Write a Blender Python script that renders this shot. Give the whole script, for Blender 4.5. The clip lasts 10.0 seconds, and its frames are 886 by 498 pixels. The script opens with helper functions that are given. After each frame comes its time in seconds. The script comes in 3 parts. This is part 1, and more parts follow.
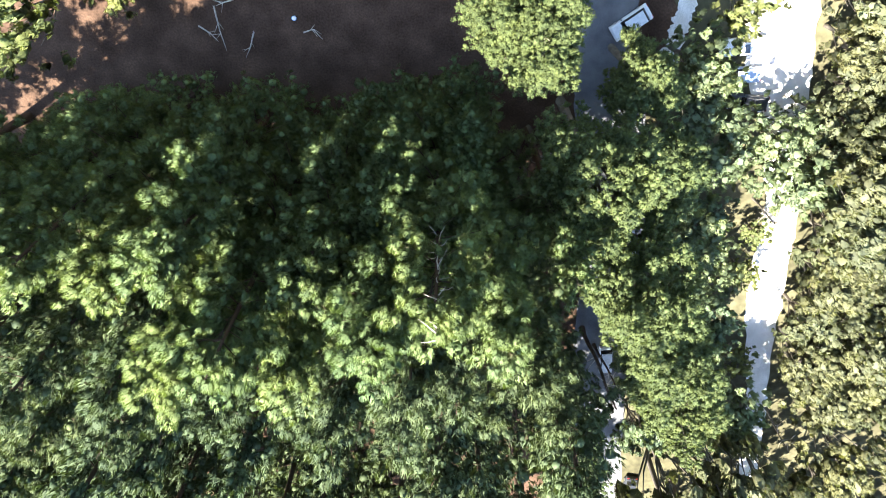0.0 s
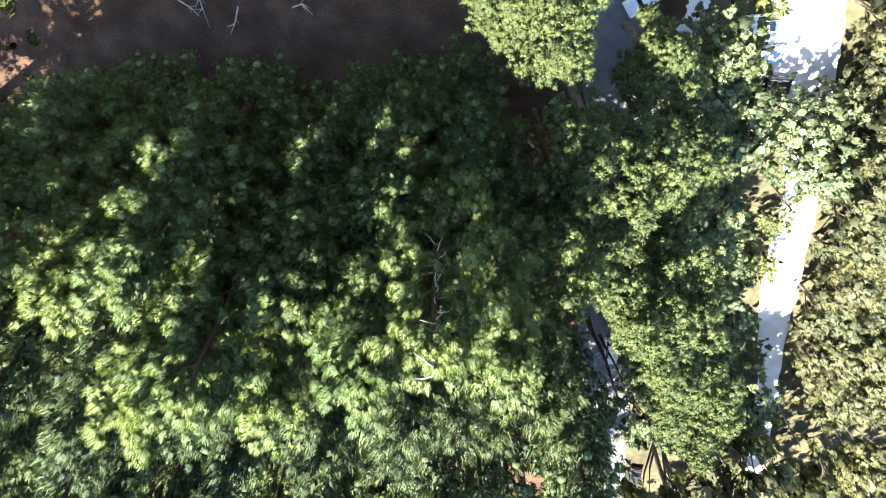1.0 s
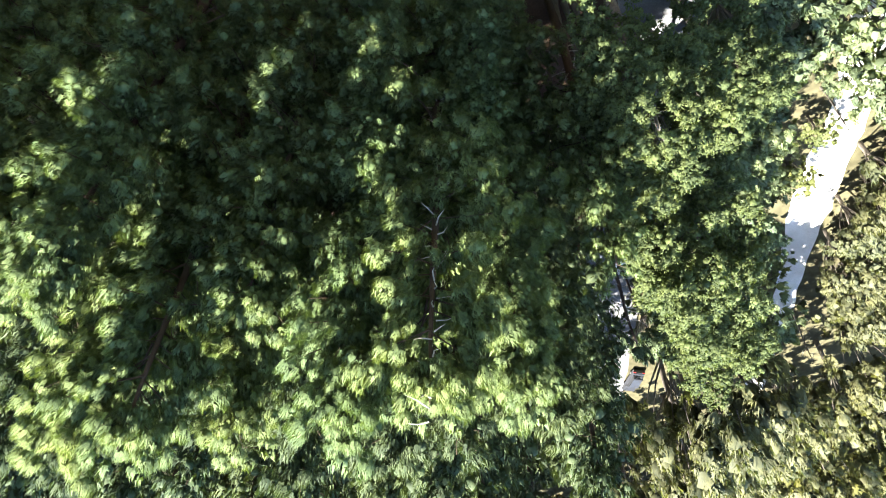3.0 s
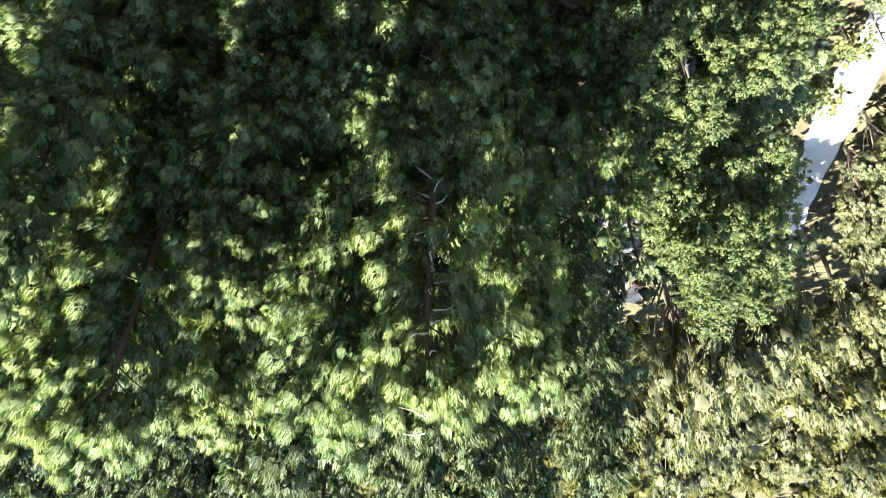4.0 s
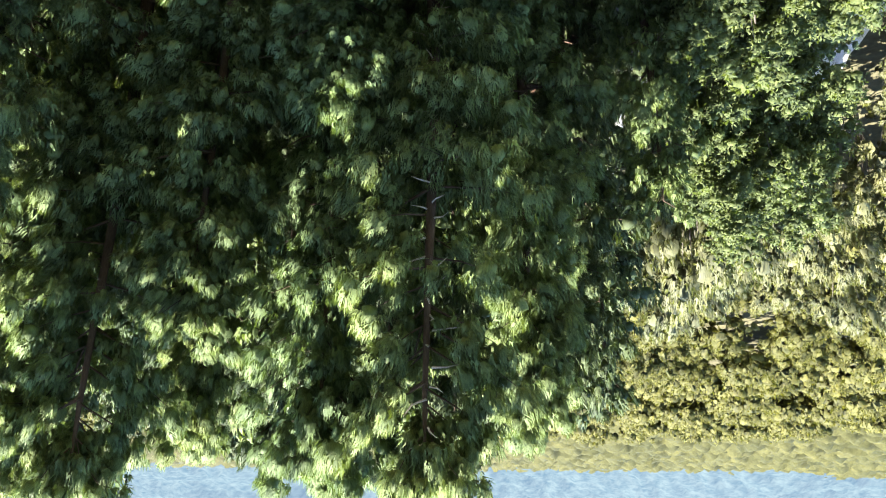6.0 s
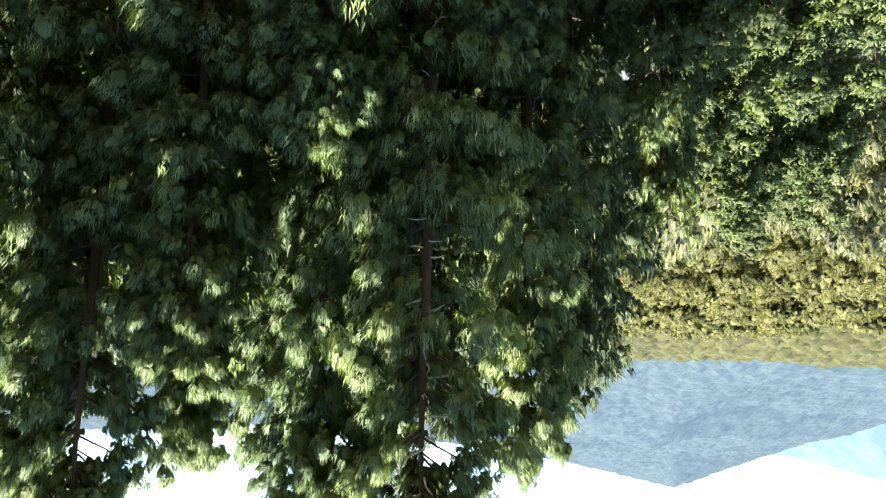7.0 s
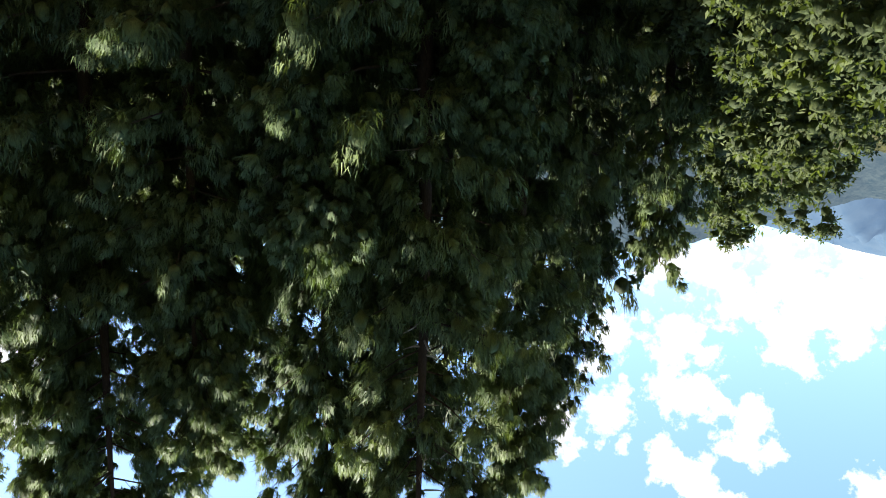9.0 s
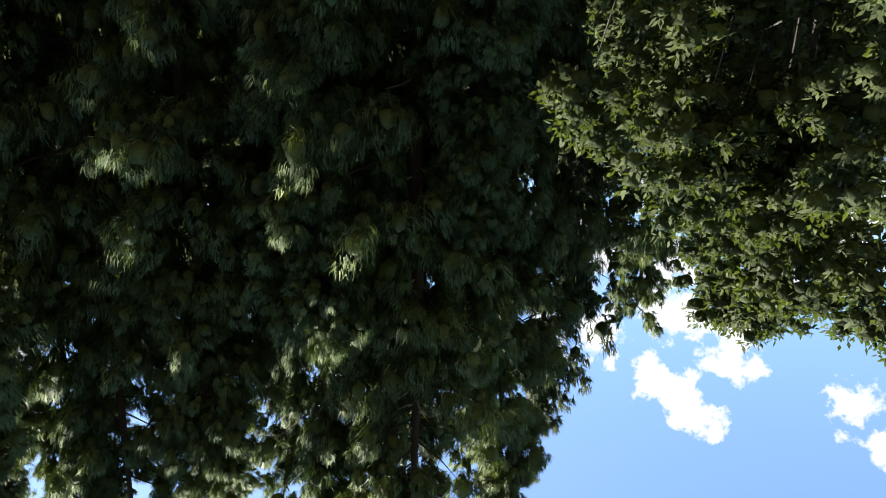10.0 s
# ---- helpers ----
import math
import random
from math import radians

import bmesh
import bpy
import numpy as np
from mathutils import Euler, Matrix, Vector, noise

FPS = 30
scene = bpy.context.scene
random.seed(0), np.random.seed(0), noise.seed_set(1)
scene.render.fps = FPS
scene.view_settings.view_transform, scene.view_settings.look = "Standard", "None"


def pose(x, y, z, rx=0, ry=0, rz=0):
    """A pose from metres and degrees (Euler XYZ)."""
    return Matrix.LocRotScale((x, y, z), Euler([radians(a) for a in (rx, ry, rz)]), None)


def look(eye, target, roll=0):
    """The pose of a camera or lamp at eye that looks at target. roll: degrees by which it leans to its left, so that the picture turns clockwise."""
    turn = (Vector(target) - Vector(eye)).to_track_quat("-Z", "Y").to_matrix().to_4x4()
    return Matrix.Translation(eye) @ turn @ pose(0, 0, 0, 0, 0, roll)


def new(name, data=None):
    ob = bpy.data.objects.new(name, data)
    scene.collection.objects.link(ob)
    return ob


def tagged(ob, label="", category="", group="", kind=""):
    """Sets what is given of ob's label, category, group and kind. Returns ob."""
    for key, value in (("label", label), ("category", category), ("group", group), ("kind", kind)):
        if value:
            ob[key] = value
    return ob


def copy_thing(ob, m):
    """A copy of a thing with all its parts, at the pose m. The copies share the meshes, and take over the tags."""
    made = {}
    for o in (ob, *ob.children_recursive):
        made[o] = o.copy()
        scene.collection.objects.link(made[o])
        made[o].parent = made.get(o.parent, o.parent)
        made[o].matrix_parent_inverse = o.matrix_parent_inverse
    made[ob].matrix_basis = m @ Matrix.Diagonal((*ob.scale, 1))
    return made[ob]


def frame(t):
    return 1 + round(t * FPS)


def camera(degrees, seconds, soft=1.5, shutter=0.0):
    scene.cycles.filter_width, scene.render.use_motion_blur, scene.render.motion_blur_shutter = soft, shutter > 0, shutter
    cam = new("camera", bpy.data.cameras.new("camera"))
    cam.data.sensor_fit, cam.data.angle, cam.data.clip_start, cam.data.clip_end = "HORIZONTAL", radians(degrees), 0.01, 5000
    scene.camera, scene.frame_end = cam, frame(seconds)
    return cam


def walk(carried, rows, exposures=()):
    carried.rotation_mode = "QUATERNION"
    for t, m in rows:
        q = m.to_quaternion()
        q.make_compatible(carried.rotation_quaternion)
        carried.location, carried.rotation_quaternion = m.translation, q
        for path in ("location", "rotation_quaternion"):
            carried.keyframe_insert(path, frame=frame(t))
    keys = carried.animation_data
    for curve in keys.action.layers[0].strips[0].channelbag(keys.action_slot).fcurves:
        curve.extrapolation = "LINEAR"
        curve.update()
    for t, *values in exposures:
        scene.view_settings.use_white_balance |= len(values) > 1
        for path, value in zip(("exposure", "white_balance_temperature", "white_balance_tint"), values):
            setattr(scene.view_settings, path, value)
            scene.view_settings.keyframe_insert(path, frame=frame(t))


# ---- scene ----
cam = camera(64.9, 10.0, soft=1.0)
METRES, EYE, TILT, LEAN, TURN = 54.0, 75.0, 61.5, 180.0, 0.0
ROWS = [
    (0.0, 0.0, 0.0, 0.0, 0.0, 0.0, -0.0),
    (0.5, 0.0014, 0.0404, 0.0254, 0.03, -1.29, -0.1),
    (1.0, 0.0016, 0.082, 0.0516, 0.03, -2.92, -0.12),
    (1.5, -0.0002, 0.124, 0.0779, -0.0, -4.93, -0.17),
    (2.0, -0.0003, 0.1634, 0.1029, -0.01, -7.1, -0.29),
    (2.5, -0.0003, 0.2034, 0.1279, -0.01, -10.77, -0.45),
    (4.0, -0.0002, 0.3245, 0.2043, 0.05, -25.0, -0.9),
    (4.5, -0.0013, 0.3659, 0.2294, 0.05, -29.68, -0.97),
    (5.0, -0.0025, 0.4091, 0.2537, 0.02, -34.3, -1.06),
    (5.5, -0.0033, 0.4516, 0.2787, -0.0, -38.93, -1.09),
    (7.0, -0.004, 0.5775, 0.357, 0.1, -52.62, -1.4),
    (7.5, -0.004, 0.6207, 0.3823, 0.11, -57.24, -1.47),
    (8.0, -0.0048, 0.6652, 0.4092, 0.12, -61.86, -1.52),
    (8.5, -0.0064, 0.7123, 0.4386, 0.02, -66.63, -1.81),
    (9.0, -0.0097, 0.7596, 0.4681, -0.07, -71.4, -2.13),
    (9.5, -0.0112, 0.8046, 0.4964, -0.25, -75.81, -2.42),
    (10.0, -0.0107, 0.8506, 0.5251, -0.29, -77.88, -2.7),
]
walk(cam, [(t, pose(0, 0, EYE, TILT, LEAN, TURN) @ pose(METRES * x, METRES * y, METRES * z, 90 + pitch, roll, yaw)) for t, x, y, z, yaw, pitch, roll in ROWS],
     exposures=[(0.0, 3.52), (4.0, 3.55), (5.5, 3.52), (7.0, 3.3), (8.0, 2.68), (9.0, 2.02), (10.0, 1.76)])

# ---- light ----
SUN_UP, SUN_SIDE = 62.0, 54.0      # elevation; degrees from +y towards +x
sun_way = Vector((math.sin(radians(SUN_SIDE)) * math.cos(radians(SUN_UP)), math.cos(radians(SUN_SIDE)) * math.cos(radians(SUN_UP)), math.sin(radians(SUN_UP))))
sun = new("sun", bpy.data.lights.new("sun", "SUN"))
sun.data.energy, sun.data.angle, sun.data.color = 4.0, radians(0.55), (1.0, 0.95, 0.86)
sun.matrix_world = look(sun_way * 300, (0, 0, 0))

world = bpy.data.worlds.new("sky")
scene.world = world
world.use_nodes = True
wn, wl = world.node_tree.nodes, world.node_tree.links
wn.clear()
sky = wn.new("ShaderNodeTexSky")
sky.sky_type, sky.sun_disc = "NISHITA", False
sky.sun_elevation, sky.sun_rotation = radians(SUN_UP), radians(SUN_SIDE)
sky.air_density, sky.dust_density, sky.ozone_density = 1.0, 0.6, 1.5
def calc(op, a, b=0.0):
    """A math node in the sky's tree."""
    n = wn.new("ShaderNodeMath")
    n.operation = op
    for socket, v in zip(n.inputs, (a, b)):
        if isinstance(v, float):
            socket.default_value = v
        else:
            wl.new(v, socket)
    return n.outputs[0]


def sky_noise(scale, detail, rough):
    n = wn.new("ShaderNodeTexNoise")
    n.inputs["Scale"].default_value, n.inputs["Detail"].default_value, n.inputs["Roughness"].default_value = scale, detail, rough
    wl.new(coord.outputs["Generated"], n.inputs["Vector"])
    return n.outputs["Fac"]


coord = wn.new("ShaderNodeTexCoord")
# cumulus heaps over the valley: bearing from +y towards +x, elevation, radius, in degrees
HEAPS = [(-19.8, 10.3, 3.1), (-24.4, 11.2, 4.7), (-29.4, 11.5, 6.2), (-33.6, 10.2, 5.7), (-33.9, 13.6, 3.1), (-28.9, 14.8, 3.1), (-14.6, 13.7, 1.5),
         (-16.1, 16.3, 2.9), (-20.9, 16.2, 3.6), (-24.1, 17.2, 2.0), (-15.3, 18.5, 1.8), (-20.6, 20.0, 2.2), (-24.0, 20.0, 3.1), (-27.3, 20.5, 1.9),
         (-12.2, 23.5, 3.1), (-16.8, 22.1, 3.1), (30.3, 17.3, 3.1), (30.8, 20.9, 2.6), (-21.1, 25.6, 2.2), (-23.6, 26.5, 2.6), (-26.0, 27.8, 1.9),
         (-27.1, 23.1, 2.3), (-29.3, 23.3, 1.5), (-36.7, 24.1, 2.5), (-38.6, 26.5, 1.9), (31.7, 27.0, 1.7), (33.1, 29.8, 1.5)]
split = wn.new("ShaderNodeSeparateXYZ")
wl.new(coord.outputs["Generated"], split.inputs[0])
heap = calc("SUBTRACT", calc("MULTIPLY", sky_noise(2.2, 3.0, 0.5), 8.0), calc("ADD", calc("MULTIPLY", calc("MAXIMUM", split.outputs["Y"], 0.0), 9.0), 4.9))
for bearing, up, wide in HEAPS:
    far = wn.new("ShaderNodeVectorMath")
    far.operation = "DISTANCE"
    wl.new(coord.outputs["Generated"], far.inputs[0])
    far.inputs[1].default_value = (math.sin(radians(bearing)) * math.cos(radians(up)), math.cos(radians(bearing)) * math.cos(radians(up)), math.sin(radians(up)))
    heap = calc("MAXIMUM", heap, calc("SUBTRACT", 1.0, calc("DIVIDE", far.outputs["Value"], radians(wide))))
fluff = calc("ADD", calc("MULTIPLY", calc("SUBTRACT", sky_noise(26.0, 7.0, 0.62), 0.5), 3.2), heap)
edge = wn.new("ShaderNodeValToRGB")
edge.color_ramp.elements[0].position, edge.color_ramp.elements[1].position = 0.26, 0.6
wl.new(fluff, edge.inputs["Fac"])
cloud = wn.new("ShaderNodeMix")
cloud.data_type = "RGBA"
cloud.inputs["B"].default_value = (6.8, 6.9, 7.1, 1)
back = wn.new("ShaderNodeBackground")
back.inputs["Strength"].default_value = 0.053
wout = wn.new("ShaderNodeOutputWorld")
wl.new(edge.outputs["Color"], cloud.inputs["Factor"])
tint = wn.new("ShaderNodeMix")
tint.data_type, tint.blend_type = "RGBA", "MULTIPLY"
tint.inputs["Factor"].default_value, tint.inputs["B"].default_value = 1.0, (1.32, 1.46, 1.58, 1)
wl.new(sky.outputs["Color"], tint.inputs["A"])
wl.new(tint.outputs["Result"], cloud.inputs["A"])
wl.new(cloud.outputs["Result"], back.inputs["Color"])
wl.new(back.outputs["Background"], wout.inputs["Surface"])


# ---- materials ----
def material(name):
    m = bpy.data.materials.new(name)
    m.use_nodes = True
    n, l = m.node_tree.nodes, m.node_tree.links
    return m, n, l, n["Principled BSDF"], n["Material Output"]


def ramp_of(n, stops):
    r = n.new("ShaderNodeValToRGB")
    while len(r.color_ramp.elements) < len(stops):
        r.color_ramp.elements.new(0.5)
    for e, (p, c) in zip(r.color_ramp.elements, stops):
        e.position, e.color = p, (*c, 1)
    return r


def noise_of(n, l, scale, detail=4.0, rough=0.55, coords="Object"):
    c = n.new("ShaderNodeTexCoord")
    t = n.new("ShaderNodeTexNoise")
    t.inputs["Scale"].default_value, t.inputs["Detail"].default_value, t.inputs["Roughness"].default_value = scale, detail, rough
    l.new(c.outputs[coords], t.inputs["Vector"])
    return t


def mixed(n, l, a, b, fac, blend="MIX"):
    m = n.new("ShaderNodeMix")
    m.data_type, m.blend_type = "RGBA", blend
    for key, v in (("A", a), ("B", b), ("Factor", fac)):
        if isinstance(v, bpy.types.NodeSocket):
            l.new(v, m.inputs[key])
        else:
            m.inputs[key].default_value = v if isinstance(v, float) else (*v, 1)
    return m.outputs["Result"]


def leaf_material(name, dark, mid, light, through_leaf, rough=0.6, clump=0.9, glow=(1.25, 1.35, 0.55), fine=26.0, streak=0.3):
    """Foliage: colour by leaf, by clump and by tree; light passes through it."""
    m, n, l, p, out = material(name)
    geo, info = n.new("ShaderNodeNewGeometry"), n.new("ShaderNodeObjectInfo")
    per_leaf = ramp_of(n, [(0.0, dark), (0.5, mid), (1.0, light)])
    l.new(geo.outputs["Random Per Island"], per_leaf.inputs["Fac"])
    patch = noise_of(n, l, clump, 3.0)
    tone = ramp_of(n, [(0.3, (0.72, 0.78, 0.85)), (0.7, (1.22, 1.18, 1.0))])
    l.new(patch.outputs["Fac"], tone.inputs["Fac"])
    col = mixed(n, l, per_leaf.outputs["Color"], tone.outputs["Color"], 1.0, "MULTIPLY")
    where, along = n.new("ShaderNodeTexCoord"), n.new("ShaderNodeMapping")
    along.inputs["Scale"].default_value = (1, 1, streak)
    grain = n.new("ShaderNodeTexNoise")
    grain.inputs["Scale"].default_value, grain.inputs["Detail"].default_value, grain.inputs["Roughness"].default_value = fine, 5.0, 0.7
    l.new(where.outputs["Object"], along.inputs["Vector"])
    l.new(along.outputs["Vector"], grain.inputs["Vector"])
    speck = ramp_of(n, [(0.32, (0.62, 0.66, 0.7)), (0.5, (1.0, 1.0, 1.0)), (0.68, (1.28, 1.25, 1.2))])
    l.new(grain.outputs["Fac"], speck.inputs["Fac"])
    col = mixed(n, l, col, speck.outputs["Color"], 1.0, "MULTIPLY")
    bump = n.new("ShaderNodeBump")
    bump.inputs["Strength"].default_value, bump.inputs["Distance"].default_value = 0.5, 1.0 / fine
    l.new(grain.outputs["Fac"], bump.inputs["Height"])
    l.new(bump.outputs["Normal"], p.inputs["Normal"])
    tree = ramp_of(n, [(0.0, (0.84, 0.9, 0.93)), (0.5, (1.0, 1.0, 1.0)), (1.0, (1.08, 1.04, 0.93))])
    l.new(info.outputs["Random"], tree.inputs["Fac"])
    col = mixed(n, l, col, tree.outputs["Color"], 1.0, "MULTIPLY")
    l.new(col, p.inputs["Base Color"])
    p.inputs["Roughness"].default_value = rough
    p.inputs["Specular IOR Level"].default_value = 0.12
    tr = n.new("ShaderNodeBsdfTranslucent")
    l.new(mixed(n, l, col, glow, 1.0, "MULTIPLY"), tr.inputs["Color"])
    mix = n.new("ShaderNodeMixShader")
    mix.inputs["Fac"].default_value = through_leaf
    l.new(p.outputs["BSDF"], mix.inputs[1])
    l.new(tr.outputs["BSDF"], mix.inputs[2])
    l.new(mix.outputs["Shader"], out.inputs["Surface"])
    return m


def grain_material(name, stops, scale, rough=0.85, bump=0.3, stretch_z=1.0, fine=40.0, coords="Object"):
    m, n, l, p, out = material(name)
    c, mp = n.new("ShaderNodeTexCoord"), n.new("ShaderNodeMapping")
    mp.inputs["Scale"].default_value = (1, 1, stretch_z)
    l.new(c.outputs[coords], mp.inputs["Vector"])
    big, small = n.new("ShaderNodeTexNoise"), n.new("ShaderNodeTexNoise")
    for t, s, d in ((big, scale, 6.0), (small, fine, 4.0)):
        t.inputs["Scale"].default_value, t.inputs["Detail"].default_value = s, d
        l.new(mp.outputs["Vector"], t.inputs["Vector"])
    r = ramp_of(n, stops)
    l.new(big.outputs["Fac"], r.inputs["Fac"])
    speck = ramp_of(n, [(0.3, (0.7, 0.7, 0.7)), (0.7, (1.25, 1.25, 1.25))])
    l.new(small.outputs["Fac"], speck.inputs["Fac"])
    l.new(mixed(n, l, r.outputs["Color"], speck.outputs["Color"], 1.0, "MULTIPLY"), p.inputs["Base Color"])
    p.inputs["Roughness"].default_value, p.inputs["Specular IOR Level"].default_value = rough, 0.1
    b = n.new("ShaderNodeBump")
    b.inputs["Strength"].default_value, b.inputs["Distance"].default_value = bump, 0.05
    l.new(small.outputs["Fac"], b.inputs["Height"])
    l.new(b.outputs["Normal"], p.inputs["Normal"])
    return m


def paint_material(name, colour, rough=0.3, metal=0.0, coat=0.5):
    m, n, l, p, out = material(name)
    t = noise_of(n, l, 3.0, 5.0)
    dirt = ramp_of(n, [(0.35, tuple(c * 0.82 for c in colour)), (0.65, colour)])
    l.new(t.outputs["Fac"], dirt.inputs["Fac"])
    l.new(dirt.outputs["Color"], p.inputs["Base Color"])
    p.inputs["Roughness"].default_value, p.inputs["Metallic"].default_value, p.inputs["Coat Weight"].default_value = rough, metal, coat
    return m


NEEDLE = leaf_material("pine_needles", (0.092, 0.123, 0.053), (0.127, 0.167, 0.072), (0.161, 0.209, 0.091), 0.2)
# Darker, bluer copy of pine_needles: the rear rows' shade put into the colour.
NEEDLE_BACK = leaf_material("pine_needles_shade_bluish", (0.047, 0.063, 0.032), (0.065, 0.087, 0.045), (0.084, 0.111, 0.055), 0.16)
BROAD = leaf_material("broad_leaves", (0.047, 0.060, 0.025), (0.079, 0.100, 0.041), (0.115, 0.145, 0.060), 0.34)
SILVER = leaf_material("silvery_leaves", (0.089, 0.111, 0.066), (0.143, 0.179, 0.107), (0.193, 0.242, 0.145), 0.32)
OLIVE = leaf_material("olive_leaves", (0.076, 0.078, 0.045), (0.127, 0.131, 0.075), (0.179, 0.184, 0.105), 0.32)
VALLEY = leaf_material("golden_olive_leaves", (0.062, 0.060, 0.020), (0.100, 0.093, 0.029), (0.137, 0.125, 0.037), 0.32, fine=6.0)
LIME = leaf_material("lime_leaves", (0.097, 0.108, 0.043), (0.139, 0.154, 0.061), (0.180, 0.200, 0.079), 0.30)
BARK = grain_material("reddish_bark", [(0.3, (0.04, 0.028, 0.021)), (0.7, (0.085, 0.058, 0.042))], 2.0, 0.9, 0.6, 0.25, 22.0)
GREY_BARK = grain_material("grey_bark", [(0.3, (0.08, 0.068, 0.056)), (0.7, (0.17, 0.15, 0.125))], 2.5, 0.9, 0.5, 0.3, 24.0)
DEAD_WOOD = grain_material("bleached_wood", [(0.3, (0.26, 0.22, 0.18)), (0.7, (0.48, 0.43, 0.36))], 3.0, 0.85, 0.4, 0.3, 30.0)
# Dark tone stands in for the shade over the drive's bare trunks.
DARK_WOOD = grain_material("dark_shaded_wood", [(0.3, (0.05, 0.035, 0.03)), (0.7, (0.13, 0.10, 0.085))], 2.0, 0.9, 0.5, 0.3, 24.0)
SOIL = grain_material("brown_soil", [(0.25, (0.034, 0.020, 0.013)), (0.5, (0.060, 0.036, 0.024)), (0.75, (0.095, 0.058, 0.038))], 0.35, 0.95, 0.6, 1.0, 5.0)
SCRUB = grain_material("scrubby_grass", [(0.3, (0.05, 0.046, 0.026)), (0.7, (0.095, 0.088, 0.05))], 0.12, 0.95, 0.6, 1.0, 1.2)
SAND = grain_material("pale_gravel", [(0.3, (0.62, 0.58, 0.52)), (0.7, (0.80, 0.77, 0.72))], 0.5, 0.9, 0.35, 1.0, 14.0)
ASPHALT = grain_material("worn_asphalt", [(0.3, (0.09, 0.09, 0.095)), (0.7, (0.16, 0.16, 0.165))], 0.45, 0.85, 0.3, 1.0, 18.0)
WHITE_PAINT = paint_material("white_car_paint", (0.75, 0.76, 0.77))
BLUE_PAINT = paint_material("pale_blue_car_paint", (0.36, 0.46, 0.60))
DARK_PAINT = paint_material("dark_car_paint", (0.03, 0.033, 0.04))
GLASS = paint_material("tinted_car_glass", (0.012, 0.014, 0.017), 0.06, 0.0, 1.0)
BLACK = paint_material("black_trim", (0.02, 0.02, 0.022), 0.5, 0.0, 0.0)
RUBBER = paint_material("tyre_rubber", (0.025, 0.025, 0.025), 0.85, 0.0, 0.0)
STEEL = paint_material("alloy_metal", (0.55, 0.55, 0.56), 0.35, 0.9, 0.0)
LAMP = paint_material("lamp_lens", (0.7, 0.7, 0.68), 0.1, 0.0, 1.0)
RED_LAMP = paint_material("red_lamp_lens", (0.4, 0.02, 0.02), 0.15, 0.0, 1.0)
BLUE_PLASTIC = paint_material("blue_plastic", (0.10, 0.30, 0.62), 0.4, 0.0, 0.0)


# ---- builders ----
def leaf_mesh(name, green, mat):
    """A mesh of triangles from (corners, faces, how many of the first faces are hearts, the clump's outward way at each corner)."""
    verts, faces, _, outward = green
    me = bpy.data.meshes.new(name)
    me.vertices.add(len(verts))
    me.vertices.foreach_set("co", np.asarray(verts, np.float32).ravel())
    me.loops.add(3 * len(faces))
    me.loops.foreach_set("vertex_index", np.asarray(faces, np.int32).ravel())
    me.polygons.add(len(faces))
    me.polygons.foreach_set("loop_start", np.arange(0, 3 * len(faces), 3, dtype=np.int32))
    me.polygons.foreach_set("use_smooth", np.ones(len(faces), bool))
    me.update(calc_edges=True)
    me.normals_split_custom_set_from_vertices(outward.astype(np.float32))
    me.materials.append(mat)
    return me


def mesh_from(name, bm, mat, smooth=False):
    me = bpy.data.meshes.new(name)
    bm.to_mesh(me)
    bm.free()
    me.materials.append(mat)
    if smooth:
        me.polygons.foreach_set("use_smooth", [True] * len(me.polygons))
    return me


def part(name, bm, mat, parent, label="", smooth=False):
    me = bm if isinstance(bm, bpy.types.Mesh) else mesh_from(name, bm, mat, smooth)
    ob = new(name, me)
    ob.parent = parent
    return tagged(ob, label)


def unit(v):
    return v / np.maximum(np.linalg.norm(v, axis=-1, keepdims=True), 1e-9)


def tube(verts, faces, path, radii, sides=6):
    """Adds a tapered tube along a path to the lists verts and faces."""
    path = np.asarray(path, float)
    start = len(verts)
    for i, p in enumerate(path):
        d = unit(path[min(i + 1, len(path) - 1)] - path[max(i - 1, 0)])
        a = unit(np.cross(d, (0.31, 0.95, 0.1) if abs(d[1]) < 0.9 else (1.0, 0, 0)))
        b = np.cross(d, a)
        for j in range(sides):
            w = 2 * math.pi * j / sides
            verts.append(tuple(p + radii[i] * (math.cos(w) * a + math.sin(w) * b)))
    for i in range(len(path) - 1):
        for j in range(sides):
            k = (j + 1) % sides
            faces.append((start + i * sides + j, start + i * sides + k, start + (i + 1) * sides + k, start + (i + 1) * sides + j))
    faces.append(tuple(start + (len(path) - 1) * sides + j for j in range(sides)))


def wood_mesh(name, verts, faces, mat):
    me = bpy.data.meshes.new(name)
    me.from_pydata(verts, [], faces)
    me.materials.append(mat)
    me.polygons.foreach_set("use_smooth", [True] * len(me.polygons))
    return me


def ball_of(level):
    bm = bmesh.new()
    bmesh.ops.create_icosphere(bm, subdivisions=level, radius=1.0)
    bm.verts.ensure_lookup_table()
    out = np.array([v.co[:] for v in bm.verts]), np.array([[v.index for v in f.verts] for f in bm.faces])
    bm.free()
    return out


BALLS = {1: ball_of(1), 2: ball_of(2)}


